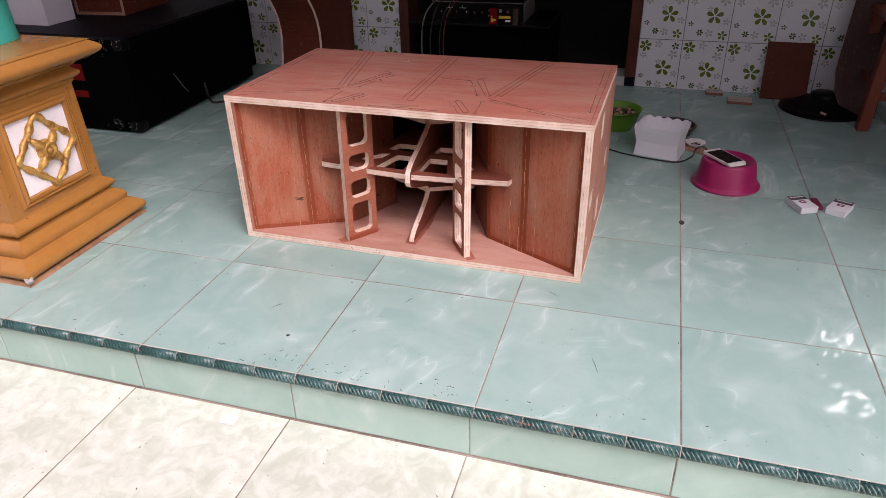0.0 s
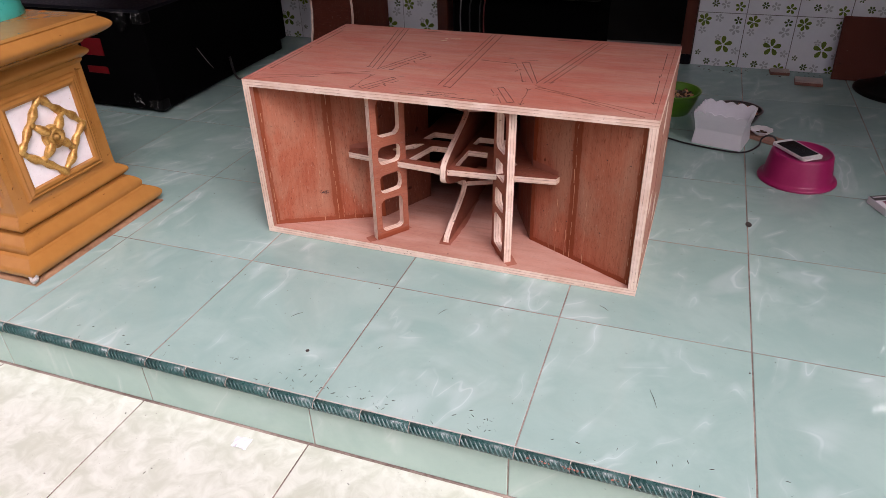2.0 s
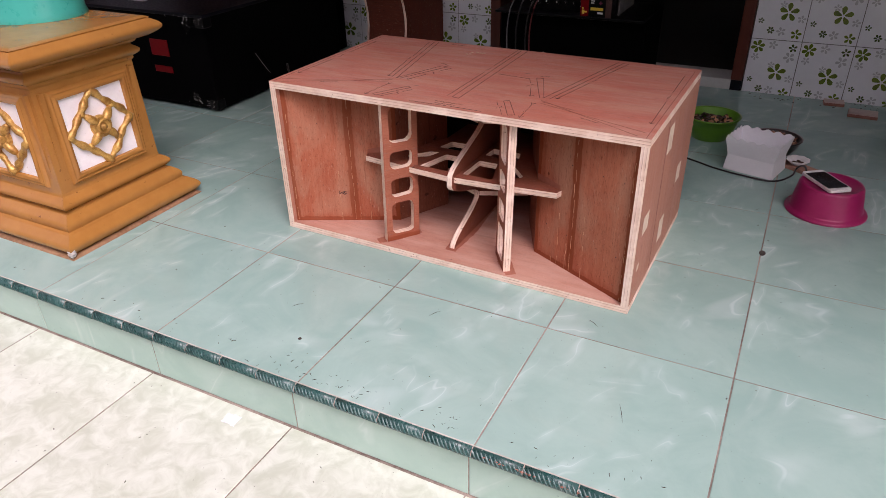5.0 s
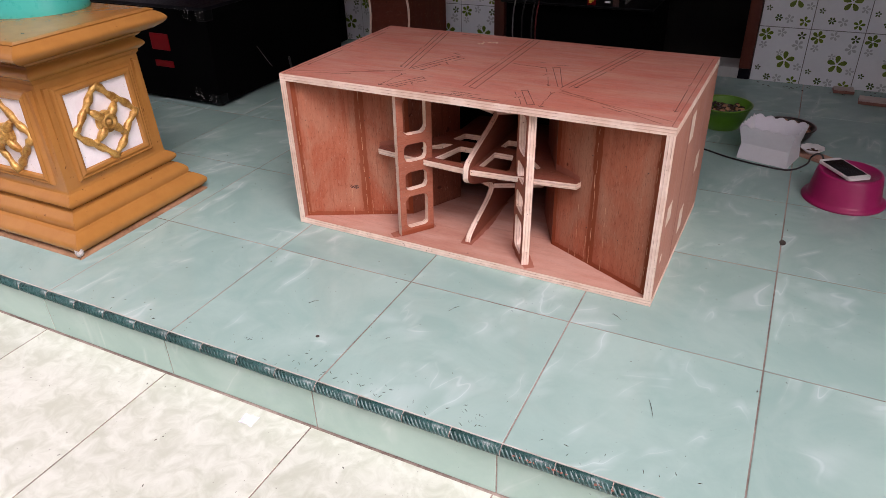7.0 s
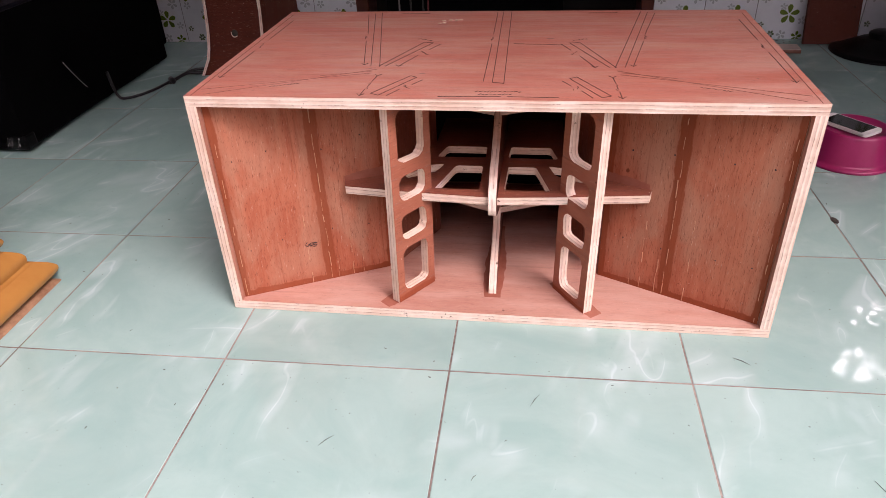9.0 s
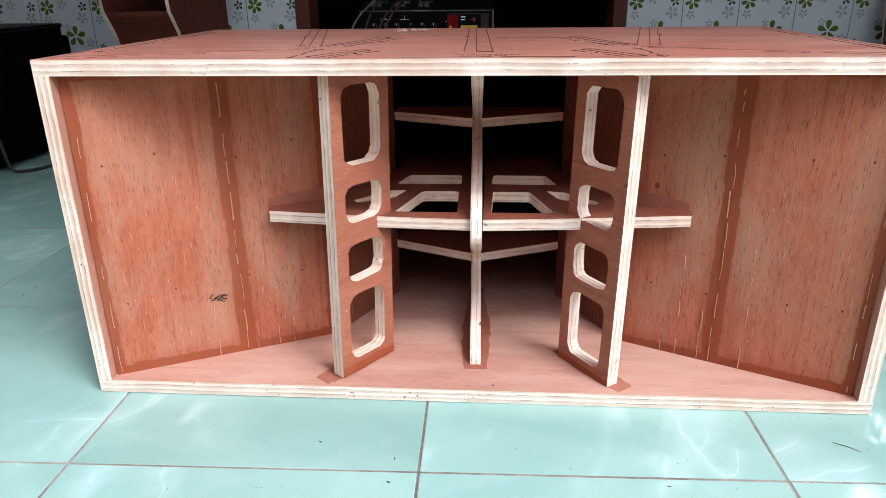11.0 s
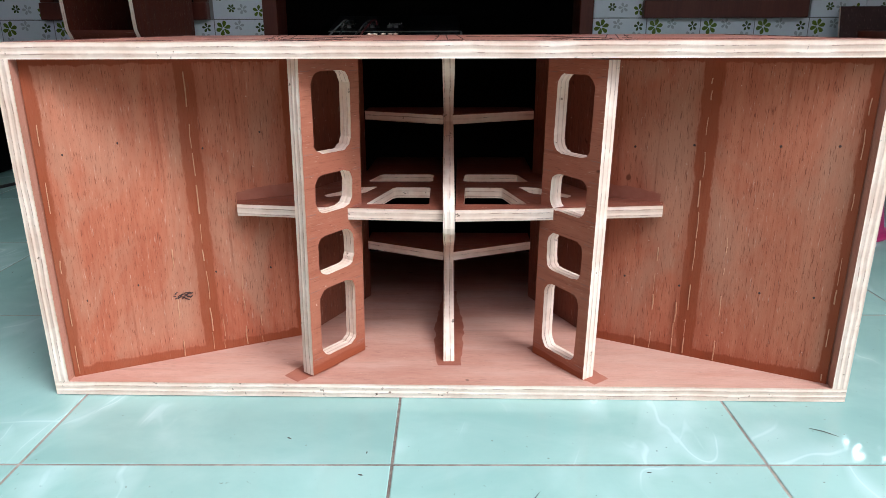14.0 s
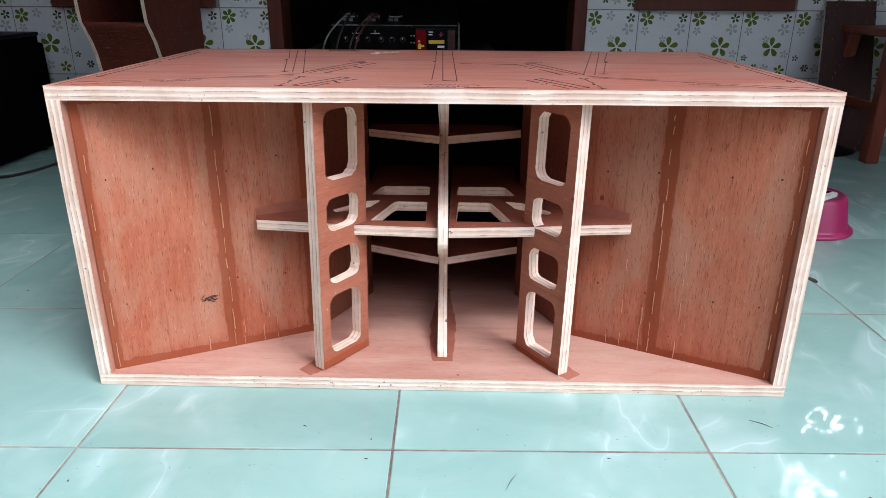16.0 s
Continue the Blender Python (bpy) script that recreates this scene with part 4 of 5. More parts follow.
part("hole_rim", tube([(0.013 * math.cos(a / 10 * math.pi), 0.013 * math.sin(a / 10 * math.pi), 0) for a in range(9, 19)], 0.0016, 6), sawdust, curved, "", pose(0.115, -0.0105, 0.135, 82))

# cables between the cases and the wall
for k, (pts, r) in enumerate((([(-1.318, 1.28, 0.10), (-1.30, 1.275, 0.02), (-1.27, 1.285, 0.006), (-1.22, 1.36, 0.006), (-1.19, 1.50, 0.006), (-1.15, 1.58, 0.012), (-1.08, 1.60, 0.006)], 0.005),
                              ([(-1.19, 1.44, 0.006), (-1.16, 1.52, 0.016), (-1.12, 1.56, 0.006), (-1.02, 1.58, 0.006)], 0.006))):
    c = tagged(part("cable", tube(smooth_path(pts), r, 8), cable_black, smooth=True), "black rubber cable lying on the green tiles", "cable")
tagged(part("cable_plug", lathe([(0.0, 0.0), (0.010, 0.0), (0.011, 0.03), (0.006, 0.045), (0.0, 0.05)], 14), cable_black, m=pose(-1.20, 1.47, 0.011, 90, 0, 40), smooth=True), "black plug lying on the cable", "plug")

# ---- equipment before the doorway ----
STAND = 0.352
stack = thing("amplifier_stand", pose(-0.40, 1.56, 0), "plain black loudspeaker serving as amplifier stand", "speaker")
part("stand_body", block(0, 0.62, 0.06, 0.38, 0.0, STAND - 0.01, 0.008), case_black, stack)
part("stand_lip", block(-0.002, 0.622, 0.0, 0.382, STAND - 0.01, STAND, 0.003), case_gloss, stack)
amp = thing("amplifier", pose(-0.315, 1.625, STAND), "black mixing amplifier with sloping top, knobs and plugged cables", "amplifier")
AW, AF, AB, AD = 0.415, 0.078, 0.128, 0.25
body = bmesh.new()
ends = [[body.verts.new((x, y, z)) for y, z in ((0, 0.002), (AD, 0.002), (AD, AB), (0, AF))] for x in (0, AW)]
for i in range(4):
    body.faces.new((ends[0][i], ends[1][i], ends[1][(i + 1) % 4], ends[0][(i + 1) % 4]))
body.faces.new(ends[0][::-1]), body.faces.new(ends[1])
bmesh.ops.recalc_face_normals(body, faces=body.faces[:])
bmesh.ops.bevel(body, geom=body.edges[:], offset=0.003, segments=2, affect="EDGES")
part("amp_body", body, case_gloss, amp)
part("front_rail", tube([(0.004, -0.001, AF), (AW - 0.004, -0.001, AF)], 0.0016, 8), steel, amp, "thin bright rail along the front edge")
part("end_cheek", block(AW, AW + 0.006, -0.004, AD, 0.0, AF, 0.002), cable_grey, amp, "grey end cheek")


def on_slope(y, lift=0.0):
    """The height of the sloping top at a depth."""
    return AF + (AB - AF) * y / AD + lift


TILT = math.degrees(math.atan2(AB - AF, AD))
for x in (0.055, 0.130, 0.205):
    window = part("label_frame", block(-0.021, 0.021, -0.010, 0.010, 0.0, 0.001), white_plastic, amp, "pale outlined label", pose(x, 0.115, on_slope(0.115, 0.0005), TILT))
    part("label_field", block(-0.0185, 0.0185, -0.0075, 0.0075, 0.001, 0.0016), case_gloss, window, "black label field")
    for dx in (-0.014, 0.006, 0.020):
        part("socket", lathe([(0.0085, 0.0), (0.0085, 0.006), (0.005, 0.007), (0.005, 0.0)], 14), steel if dx < 0.01 else case_gloss, amp, "", pose(x + dx, 0.06, on_slope(0.06), TILT))
for x in (0.07, 0.13):
    part("panel_mark", block(x, x + 0.030, -0.0015, 0.0, 0.052, 0.0535), white_plastic, amp, "pale printed line")
    part("panel_mark", block(x + 0.014, x + 0.0155, -0.0015, 0.0, 0.0535, 0.064), white_plastic, amp, "pale printed line")
for x in (0.05, 0.085, 0.12, 0.165, 0.20, 0.235):
    knob = part("knob", lathe([(0.0, 0.014), (0.007, 0.014), (0.009, 0.0)], 14), case_gloss, amp, "", pose(x, 0.0, 0.034, 90))
    part("knob_pointer", block(-0.0008, 0.0008, 0.001, 0.007, 0.014, 0.0148), white_plastic, knob, "white pointer line")
for x in (0.262, 0.272, 0.280):
    for z in (0.024, 0.046):
        part("lamp_dot", lathe([(0.0, 0.0012), (0.0018, 0.0008), (0.0022, 0.0)], 8), white_plastic, amp, "", pose(x, 0.0, z, 90))
for x0, x1, r, mt in ((0.060, -0.028, 0.0028, cable_grey), (0.078, 0.012, 0.0030, cable_black), (0.135, 0.055, 0.0030, cable_black), (0.150, 0.072, 0.0028, cable_red)):
    x0, x1 = x0 - 0.315, x1 - 0.315
    tagged(part("patch_cable", tube(smooth_path([(x0, 1.688, STAND + 0.094), (x0 - 0.004, 1.672, STAND + 0.112), (x0 - 0.020, 1.618, STAND + 0.098), (x1 + 0.022, 1.556, STAND + 0.035), (x1 + 0.004, 1.545, 0.28), (x1 + 0.006, 1.548, 0.12), (x1 + 0.012, 1.54, 0.004)]), r, 7), mt, smooth=True), "thin cable hanging from the amplifier", "cable", "patch cables")
tagged(part("white_tube", lathe([(0.0, 0.0), (0.004, 0.0), (0.004, 0.2), (0.0, 0.2)], 12), white_plastic, m=pose(-0.175, 1.545, 0.0), smooth=True), "thin white plastic tube standing upright", "tube")
battery = thing("battery_carton", pose(-0.036, 1.562, STAND, 0, 0, 0), "small printed carton, black and red with yellow marks", "box")
part("carton", block(0, 0.126, 0, 0.07, 0.0, 0.069, 0.001), case_gloss, battery)
part("grey_side", block(0.102, 0.1255, -0.0012, 0.0, 0.001, 0.068), board_grey, battery, "greyish end panel")
part("red_panel", block(0.002, 0.034, -0.0014, 0.0, 0.002, 0.067), red_plastic, battery, "red printed panel")
for x0, x1, z0, z1 in ((0.008, 0.018, 0.010, 0.026), (0.018, 0.028, 0.016, 0.022), (0.008, 0.014, 0.030, 0.036)):
    part("yellow_mark", block(x0, x1, -0.0026, -0.0014, z0, z1), yellow_print, battery)
for x0, x1, z0, z1, mt in ((0.042, 0.092, 0.026, 0.037, yellow_print), (0.070, 0.092, 0.013, 0.020, white_card), (0.042, 0.056, 0.060, 0.063, white_card), (0.042, 0.054, 0.052, 0.055, white_card), (0.074, 0.088, 0.052, 0.056, pack_red), (0.079, 0.083, 0.047, 0.061, pack_red)):
    part("print_bar", block(x0, x1, -0.0012, 0.0, z0, z1), mt, battery)


# ---- things on the floor beside the cabinet ----
def bowl(name, m, radius, height, foot, mat_body, label, category):
    th = thing(name, m, label, category)
    part("bowl_body", lathe([(0.0, 0.0), (foot, 0.0), (foot + 0.004, 0.004), (radius * 0.86, height * 0.55), (radius * 0.95, height * 0.93), (radius, height * 0.94), (radius + 0.002, height), (radius * 0.93, height), (radius * 0.90, height * 0.9), (radius * 0.82, height * 0.55), (foot * 0.95, 0.01), (0.0, 0.008)], 56), mat_body, th, smooth=True)
    return th


def heap(parent, radius, z, count, mats, size):
    """Curled scraps heaped in a bowl."""
    for mt in mats:
        bm = bmesh.new()
        for k in range(count):
            r, a = radius * math.sqrt(random.random()), random.uniform(0, 6.28)
            m = pose(r * math.cos(a), r * math.sin(a), z + 0.35 * size * random.random() + (radius - r) * 0.12, random.uniform(-50, 50), random.uniform(-50, 50), random.uniform(0, 360))
            s = size * random.uniform(0.6, 1.2)
            pts = [bm.verts.new(m @ Vector((s * x, s * y * 0.5, s * 0.25 * (1 - x * x)))) for y in (-1, 1) for x in (-1, -0.4, 0.4, 1)]
            low = [bm.verts.new(m @ Vector((s * x, s * y * 0.5, s * 0.25 * (1 - x * x) - 0.003))) for y in (-1, 1) for x in (-1, -0.4, 0.4, 1)]
            for g, flip in ((pts, 1), (low, -1)):
                for i in range(3):
                    bm.faces.new((g[i], g[i + 1], g[i + 5], g[i + 4])[::flip])
            for i, j in ((0, 1), (1, 2), (2, 3), (3, 7), (7, 6), (6, 5), (5, 4), (4, 0)):
                bm.faces.new((pts[i], low[i], low[j], pts[j]))
        bmesh.ops.recalc_face_normals(bm, faces=bm.faces[:])
        tagged(part("scraps", bm, mt, parent, "dry scraps heaped inside"), kind="stuff")


gb = bowl("green_bowl", pose(0.545, 1.375, 0), 0.098, 0.085, 0.062, green_plastic, "green plastic bowl holding dry brown scraps", "bowl")
heap(gb, 0.075, 0.055, 34, (peel, dark_bowl, filler_tan), 0.014)
db = bowl("dark_bowl", pose(0.768, 1.297, 0), 0.085, 0.06, 0.05, dark_bowl, "dark bowl heaped with dry brown peel", "bowl")
heap(db, 0.066, 0.048, 50, (peel, dark_bowl, brick_red, filler_tan), 0.011)

tray = thing("snack_tray", pose(0.724, 1.132, 0, 0, 0, -14.5), "white card snack box with scalloped flaring rim", "snack box")


def rect_ring(bm, hx, hy, z, n=26, wave=0.0):
    res = []
    for (x0, y0), (x1, y1), k in (((-1, -1), (1, -1), n), ((1, -1), (1, 1), n), ((1, 1), (-1, 1), n), ((-1, 1), (-1, -1), n)):
        for i in range(k):
            t = i / k
            res.append(bm.verts.new((hx * (x0 + (x1 - x0) * t), hy * (y0 + (y1 - y0) * t), z + wave * abs(math.sin(math.pi * 5 * t)))))
    return res


tb = bmesh.new()
rings_t = [rect_ring(tb, *r) for r in ((0.080, 0.062, 0.0), (0.075, 0.057, 0.052), (0.084, 0.067, 0.098))]
rings_t += [rect_ring(tb, 0.0855, 0.0685, 0.106, wave=0.010), rect_ring(tb, 0.0835, 0.0665, 0.106, wave=0.010), rect_ring(tb, 0.0815, 0.0645, 0.098), rect_ring(tb, 0.073, 0.055, 0.054)]
for a, b in zip(rings_t, rings_t[1:]):
    for i in range(len(a)):
        j = (i + 1) % len(a)
        tb.faces.new((a[i], a[j], b[j], b[i]))
tb.faces.new(rings_t[0][::-1]), tb.faces.new(rings_t[-1])
part("tray_body", tb, white_card, tray)

basin = thing("upturned_basin", pose(0.943, 0.893, 0), "magenta plastic basin standing upside down", "basin")
part("basin_body", lathe([(0.109, 0.0), (0.111, 0.003), (0.109, 0.008), (0.100, 0.010), (0.0965, 0.016), (0.086, 0.082), (0.082, 0.088), (0.075, 0.0885), (0.073, 0.085), (0.0, 0.084), (0.0, 0.080), (0.080, 0.080), (0.092, 0.012), (0.105, 0.001), (0.109, 0.0)], 64), pink_plastic, basin, smooth=True)
tagged(part("wooden_slat", block(0, 0.17, -0.026, 0.026, 0, 0.012, 0.0015), [plank_wood], m=pose(0.80, 1.215, 0.001, 0, 0, -32)), "bare wooden slat lying on the tiles", "slat")
dish = thing("flower_dish", pose(0.850, 1.190, 0.014), "small white flower-shaped plastic dish", "dish")
dbm = bmesh.new()
rings_d = []
for r, z in ((0.016, 0.0), (0.024, 0.008), (0.034, 0.018), (0.032, 0.0185), (0.022, 0.010), (0.014, 0.003)):
    rings_d.append([dbm.verts.new((r * (1 + 0.13 * abs(math.sin(4 * a)) * r / 0.034) * math.cos(a), r * (1 + 0.13 * abs(math.sin(4 * a)) * r / 0.034) * math.sin(a), z)) for a in [2 * math.pi * i / 64 for i in range(64)]])
for a, b in zip(rings_d, rings_d[1:]):
    for i in range(64):
        dbm.faces.new((a[i], a[(i + 1) % 64], b[(i + 1) % 64], b[i]))
dbm.faces.new(rings_d[0][::-1]), dbm.faces.new(rings_d[-1])
part("dish_body", dbm, white_plastic, dish, smooth=True)
heap(dish, 0.012, 0.006, 8, (peel,), 0.006)

phone = thing("phone", pose(0.926, 0.888, 0.0886, 0, 0, -54.5), "white-edged smartphone lying face up on the basin", "phone")
part("phone_body", plate(rounded(-0.034, 0.034, -0.069, 0.069, 0.009), th=0.008), [white_plastic, white_plastic], phone, "", pose(0, 0, 0.008, 0, 0, 90))
part("screen", plate(rounded(-0.0305, 0.0305, -0.054, 0.054, 0.002), th=0.0006), [glass_black, glass_black], phone, "dark glass screen", pose(0, 0, 0.0087, 0, 0, 90))
tagged(part("charger_cable", tube(smooth_path([(0.46, 1.145, 0.004), (0.545, 1.105, 0.004), (0.61, 1.072, 0.004), (0.70, 1.046, 0.004), (0.79, 1.034, 0.006), (0.838, 1.085, 0.012), (0.850, 1.13, 0.022), (0.862, 1.09, 0.05), (0.868, 0.985, 0.088), (0.872, 0.945, 0.0925)]), 0.003, 8), cable_black, smooth=True), "black charging cable running to the phone", "cable")


def pack(m, label):
    th = thing("cigarette_pack", m, label, "cigarette pack", "cigarette packs")
    part("pack_body", block(-0.0275, 0.0275, -0.043, 0.043, 0, 0.021, 0.0012), white_card, th)
    part("print_block", block(-0.027, 0.027, 0.014, 0.0415, 0.021, 0.0213), pack_mark, th, "dark printed band")
    part("print_bar", block(-0.022, 0.022, 0.030, 0.035, 0.0213, 0.0216), white_card, th)
    part("emblem", block(-0.010, 0.010, -0.010, 0.008, 0.021, 0.0213), pack_red, th, "maroon emblem")
    part("emblem_eye", block(-0.004, 0.004, -0.004, 0.003, 0.0213, 0.0216), white_card, th)
    return th


pack(pose(1.160, 0.752, 0, 0, 0, 24), "white cigarette pack with dark print on tiles")
pack(pose(1.268, 0.752, 0, 0, 0, -28), "white cigarette pack with maroon emblem on tiles")
lighter = thing("lighter", pose(1.207, 0.787, 0, 0, 0, 6), "small dark red lighter lying on tiles", "lighter")
part("lighter_body", block(-0.011, 0.011, -0.045, 0.028, 0, 0.011, 0.004, 3), pack_red, lighter)
part("lighter_head", block(-0.010, 0.010, 0.028, 0.042, 0, 0.010, 0.002), steel, lighter)


# ---- against the back wall ----
for m, sx, sy in ((pose(1.052, 1.838, 0, 0, 0, -3), 0.052, 0.034), (pose(0.948, 1.945, 0, 0, 0, 4), 0.038, 0.024)):
    th = thing("tile_offcut", m, "broken reddish tile piece lying by the wall", "tile piece", "tile pieces")
    part("body", block(-sx, sx, -sy, sy, 0, 0.012, 0.002), brick_red, th)
    part("face", block(-sx + 0.001, sx - 0.001, -sy + 0.001, sy - 0.001, 0.012, 0.017, 0.0015), brick_pale, th, "paler upper face")
leaning = thing("leaning_board", pose(1.143, 1.915, 0, -14), "dark red wooden board leaning on the tiled wall", "board")
part("board", block(0, 0.19, 0, 0.018, 0.002, 0.25, 0.002), cab_red, leaning)
cone = thing("speaker_cone", pose(1.385, 1.815, 0), "black loudspeaker cone lying face down on tiles", "speaker cone")
part("cone_body", lathe([(0.172, 0.0), (0.176, 0.004), (0.172, 0.010), (0.150, 0.014), (0.120, 0.028), (0.085, 0.046), (0.060, 0.054), (0.056, 0.056), (0.056, 0.070), (0.050, 0.074), (0.0, 0.075)], 56), case_gloss, cone, smooth=True)
part("label", block(-0.012, 0.012, -0.006, 0.006, 0, 0.001), brick_pale, cone, "pale paper label", pose(-0.02, -0.136, 0.0215, 27, 0, -8) @ pose(0, 0, 0.001, 0, 0, -28))
rb_ring = [(0.05, 0.0), (0.13, 0.0), (0.165, 0.55), (-0.010, 0.55), (-0.03, 0.34), (-0.045, 0.18), (-0.035, 0.10), (-0.005, 0.045)]
round_board = thing("curved_board", pose(1.435, 1.72, 0.004, -24, 0, -4), "grey-brown curved plywood board leaning behind the bench", "board")
part("board", plate(rb_ring, th=0.012), [board_grey, ply_edge], round_board, "", upright(0, 0, 1, 0, 0))

bench = thing("bench", pose(1.49, 1.60, 0), "red varnished wooden bench with splayed legs", "bench")
for x, y, dx, dy in ((0.0, -0.03, 0.03, 0.05), (0.0, 0.30, 0.03, -0.03), (0.85, -0.03, -0.03, 0.05), (0.85, 0.30, -0.03, -0.03)):
    bm = square_turn([(0.022, 0.0), (0.021, 0.40)])
    for v in bm.verts:
        v.co.x += dx * v.co.z / 0.4
        v.co.y += dy * v.co.z / 0.4
    bmesh.ops.bevel(bm, geom=bm.edges[:], offset=0.003, segments=1, affect="EDGES")
    part("leg", bm, bench_wood, bench, "", pose(x, y, 0))
for b in ((0.03, 0.84, -0.035, -0.015, 0.12, 0.15), (0.03, 0.84, 0.275, 0.295, 0.12, 0.15), (0.0, 0.025, 0.0, 0.275, 0.16, 0.19)):
    part("rail", block(*b, 0.003), bench_wood, bench)
part("seat", block(0.0, 0.90, -0.05, 0.33, 0.40, 0.425, 0.006), bench_wood, bench)


# ---- small litter ----
def litter(name, count, region, z, mt, label, size, thin=0.3, z_rot=True):
    bm = bmesh.new()
    x0, x1, y0, y1 = region
    for k in range(count):
        s = size * random.uniform(0.4, 1.3)
        m = pose(random.uniform(x0, x1), random.uniform(y0, y1), z + 0.0006, 0, 0, random.uniform(0, 360))
        v = [bm.verts.new(m @ Vector((s * math.cos(a) * random.uniform(0.7, 1.2), s * thin * math.sin(a) * random.uniform(0.6, 1.3), 0))) for a in [i * 1.2566 for i in range(5)]]
        top = bm.verts.new(m @ Vector((0, 0, s * 0.25)))
        for i in range(5):
            bm.faces.new((v[i], v[(i + 1) % 5], top))
    ob = part(name, bm, mt)
    return tagged(ob, label, "litter", kind="stuff")


litter("floor_dirt", 70, (-1.0, 1.5, -0.39, -0.33), 0.0, dirt_dark, "dark splinters and dirt along the step edge", 0.0045, 0.13)
litter("edge_splinters", 32, (-0.15, 0.50, -0.393, -0.345), 0.0, dirt_dark, "dark thin splinters lying by the step nosing", 0.005, 0.08)
litter("floor_specks", 110, (-1.2, 1.6, -0.3, 1.3), 0.0, dirt_dark, "scattered dark specks on the green tiles", 0.003, 0.4)
litter("wall_dirt", 60, (0.62, 1.3, 1.90, 1.985), 0.0, dirt_dark, "dark crumbs along the foot of the wall", 0.006, 0.6)
litter("step_dirt", 50, (-0.9, 0.9, -0.78, -0.42), LOWER, dirt_dark, "specks of dirt on the cream step", 0.003, 0.4)
chips = bmesh.new()
for x, y in ((-0.119, 0.50), (-0.125, 0.478), (-0.092, 0.503), (-0.104, 0.505), (-0.116, 0.482), (-0.083, 0.506)):
    bmesh.ops.create_icosphere(chips, subdivisions=1, radius=0.004, matrix=pose(x + 0.054, y * 0.98 + 0.11, H + 0.0035) @ Matrix.Diagonal((1.3, 0.9, 0.4, 1)))
tagged(part("wood_chips", chips, sawdust), "pale wood chips on the cabinet top", "litter", kind="stuff")
for x, y, a, s in ((0.145, -0.06, 62, 0.03), (-0.17, -0.17, 50, 0.028), (0.49, 0.06, -35, 0.03), (0.06, -0.22, 60, 0.012), (0.62, -0.20, -70, 0.05)):
    tagged(part("wood_splinter", tube([(-s / 2, 0, 0.001), (0, 0.001, 0.0016), (s / 2, 0, 0.001)], lambda t: 0.0002 + 0.0004 * math.sin(math.pi * min(1, t + 0.05)), 5), dirt_dark, m=pose(x, y, 0, 0, 0, a)), "dark splinter lying on the green tiles", "splinter", "splinters")
tagged(part("paint_blob", lathe([(0.0, 0.002), (0.003, 0.0015), (0.0045, 0.0)], 12), dirt_dark, m=pose(-0.085, -0.275, 0.0)), "small dark blob on the tiles", "blob")
tagged(part("joint_stain", lathe([(0.0, 0.002), (0.007, 0.0015), (0.011, 0.0)], 9), dirt_dark, m=pose(0.803, 0.555, 0.0) @ Matrix.Diagonal((0.8, 1.4, 1, 1))), "dark blob on the tile joint", "blob")
scrap = bmesh.new()
for i in range(7):
    for j in range(5):
        scrap.verts.new((i * 0.006 + random.uniform(-0.002, 0.002), j * 0.007 + random.uniform(-0.002, 0.002), 0.002 + 0.004 * random.random()))
scrap.verts.ensure_lookup_table()
for i in range(6):
    for j in range(4):
        scrap.faces.new([scrap.verts[k] for k in (i * 5 + j, (i + 1) * 5 + j, (i + 1) * 5 + j + 1, i * 5 + j + 1)])
ps = part("paper_scrap", scrap, white_card, m=pose(-0.185, -0.455, LOWER + 0.001))
ps.modifiers.new("thickness", "SOLIDIFY").thickness = 0.0008
tagged(ps, "crumpled white paper scrap on the cream step", "paper scrap")
crumbs = litter("reddish_crumbs", 60, (0.42, 0.62, -0.413, -0.404), -0.006, brick_red, "reddish sawdust caught on the step nosing", 0.004, 0.6)


# ---- tiles, last ----
def tile_mesh(name, sx, sy, th, mt, chamfer=0.0015):
    bm = bmesh.new()
    lo = [bm.verts.new((x, y, -th)) for x, y in ((0, 0), (sx, 0), (sx, sy), (0, sy))]
    mid = [bm.verts.new((x, y, -chamfer * 0.6)) for x, y in ((0, 0), (sx, 0), (sx, sy), (0, sy))]
    c = chamfer
    hi = [bm.verts.new((x, y, 0)) for x, y in ((c, c), (sx - c, c), (sx - c, sy - c), (c, sy - c))]
    for a, b in ((lo, mid), (mid, hi)):
        for i in range(4):
            j = (i + 1) % 4
            bm.faces.new((a[i], a[j], b[j], b[i]))
    bm.faces.new(hi)
    me = bpy.data.meshes.new(name)
    bm.normal_update()
    bm.to_mesh(me)
    bm.free()
    me.materials.append(mt)
    return me


def piece(name, me, parent, m):
    ob = new(name, me)
    ob.parent = parent
    ob.matrix_basis = m
    return ob


G = 0.0031
me_floor = tile_mesh("tile", 0.4 - G, 0.4 - G, 0.001, floor_glaze, 0.001)
me_front = tile_mesh("tile", 0.4 - G, 0.3975 - G, 0.001, floor_glaze, 0.001)
for i in range(-7, 8):
    for j in range(-1, 5):
        piece("tile", me_front if j < 0 else me_floor, porch, pose(0.4 * i + G / 2, 0.4 * j + G / 2 + (0.0025 if j < 0 else 0), random.uniform(-0.0002, 0.0002), random.uniform(-0.03, 0.03), random.uniform(-0.03, 0.03), 0))
me_cream = tile_mesh("tile", 0.418 - G, 0.410 - G, 0.001, cream_glaze)
for i in range(-7, 7):
    piece("tile", me_cream, tread, pose(-0.035 + 0.418 * i + G / 2, -0.8065, LOWER, 0, 0, 0))
me_riser = tile_mesh("riser_tile", 0.41 - G, 0.112, 0.0018, riser_glaze)
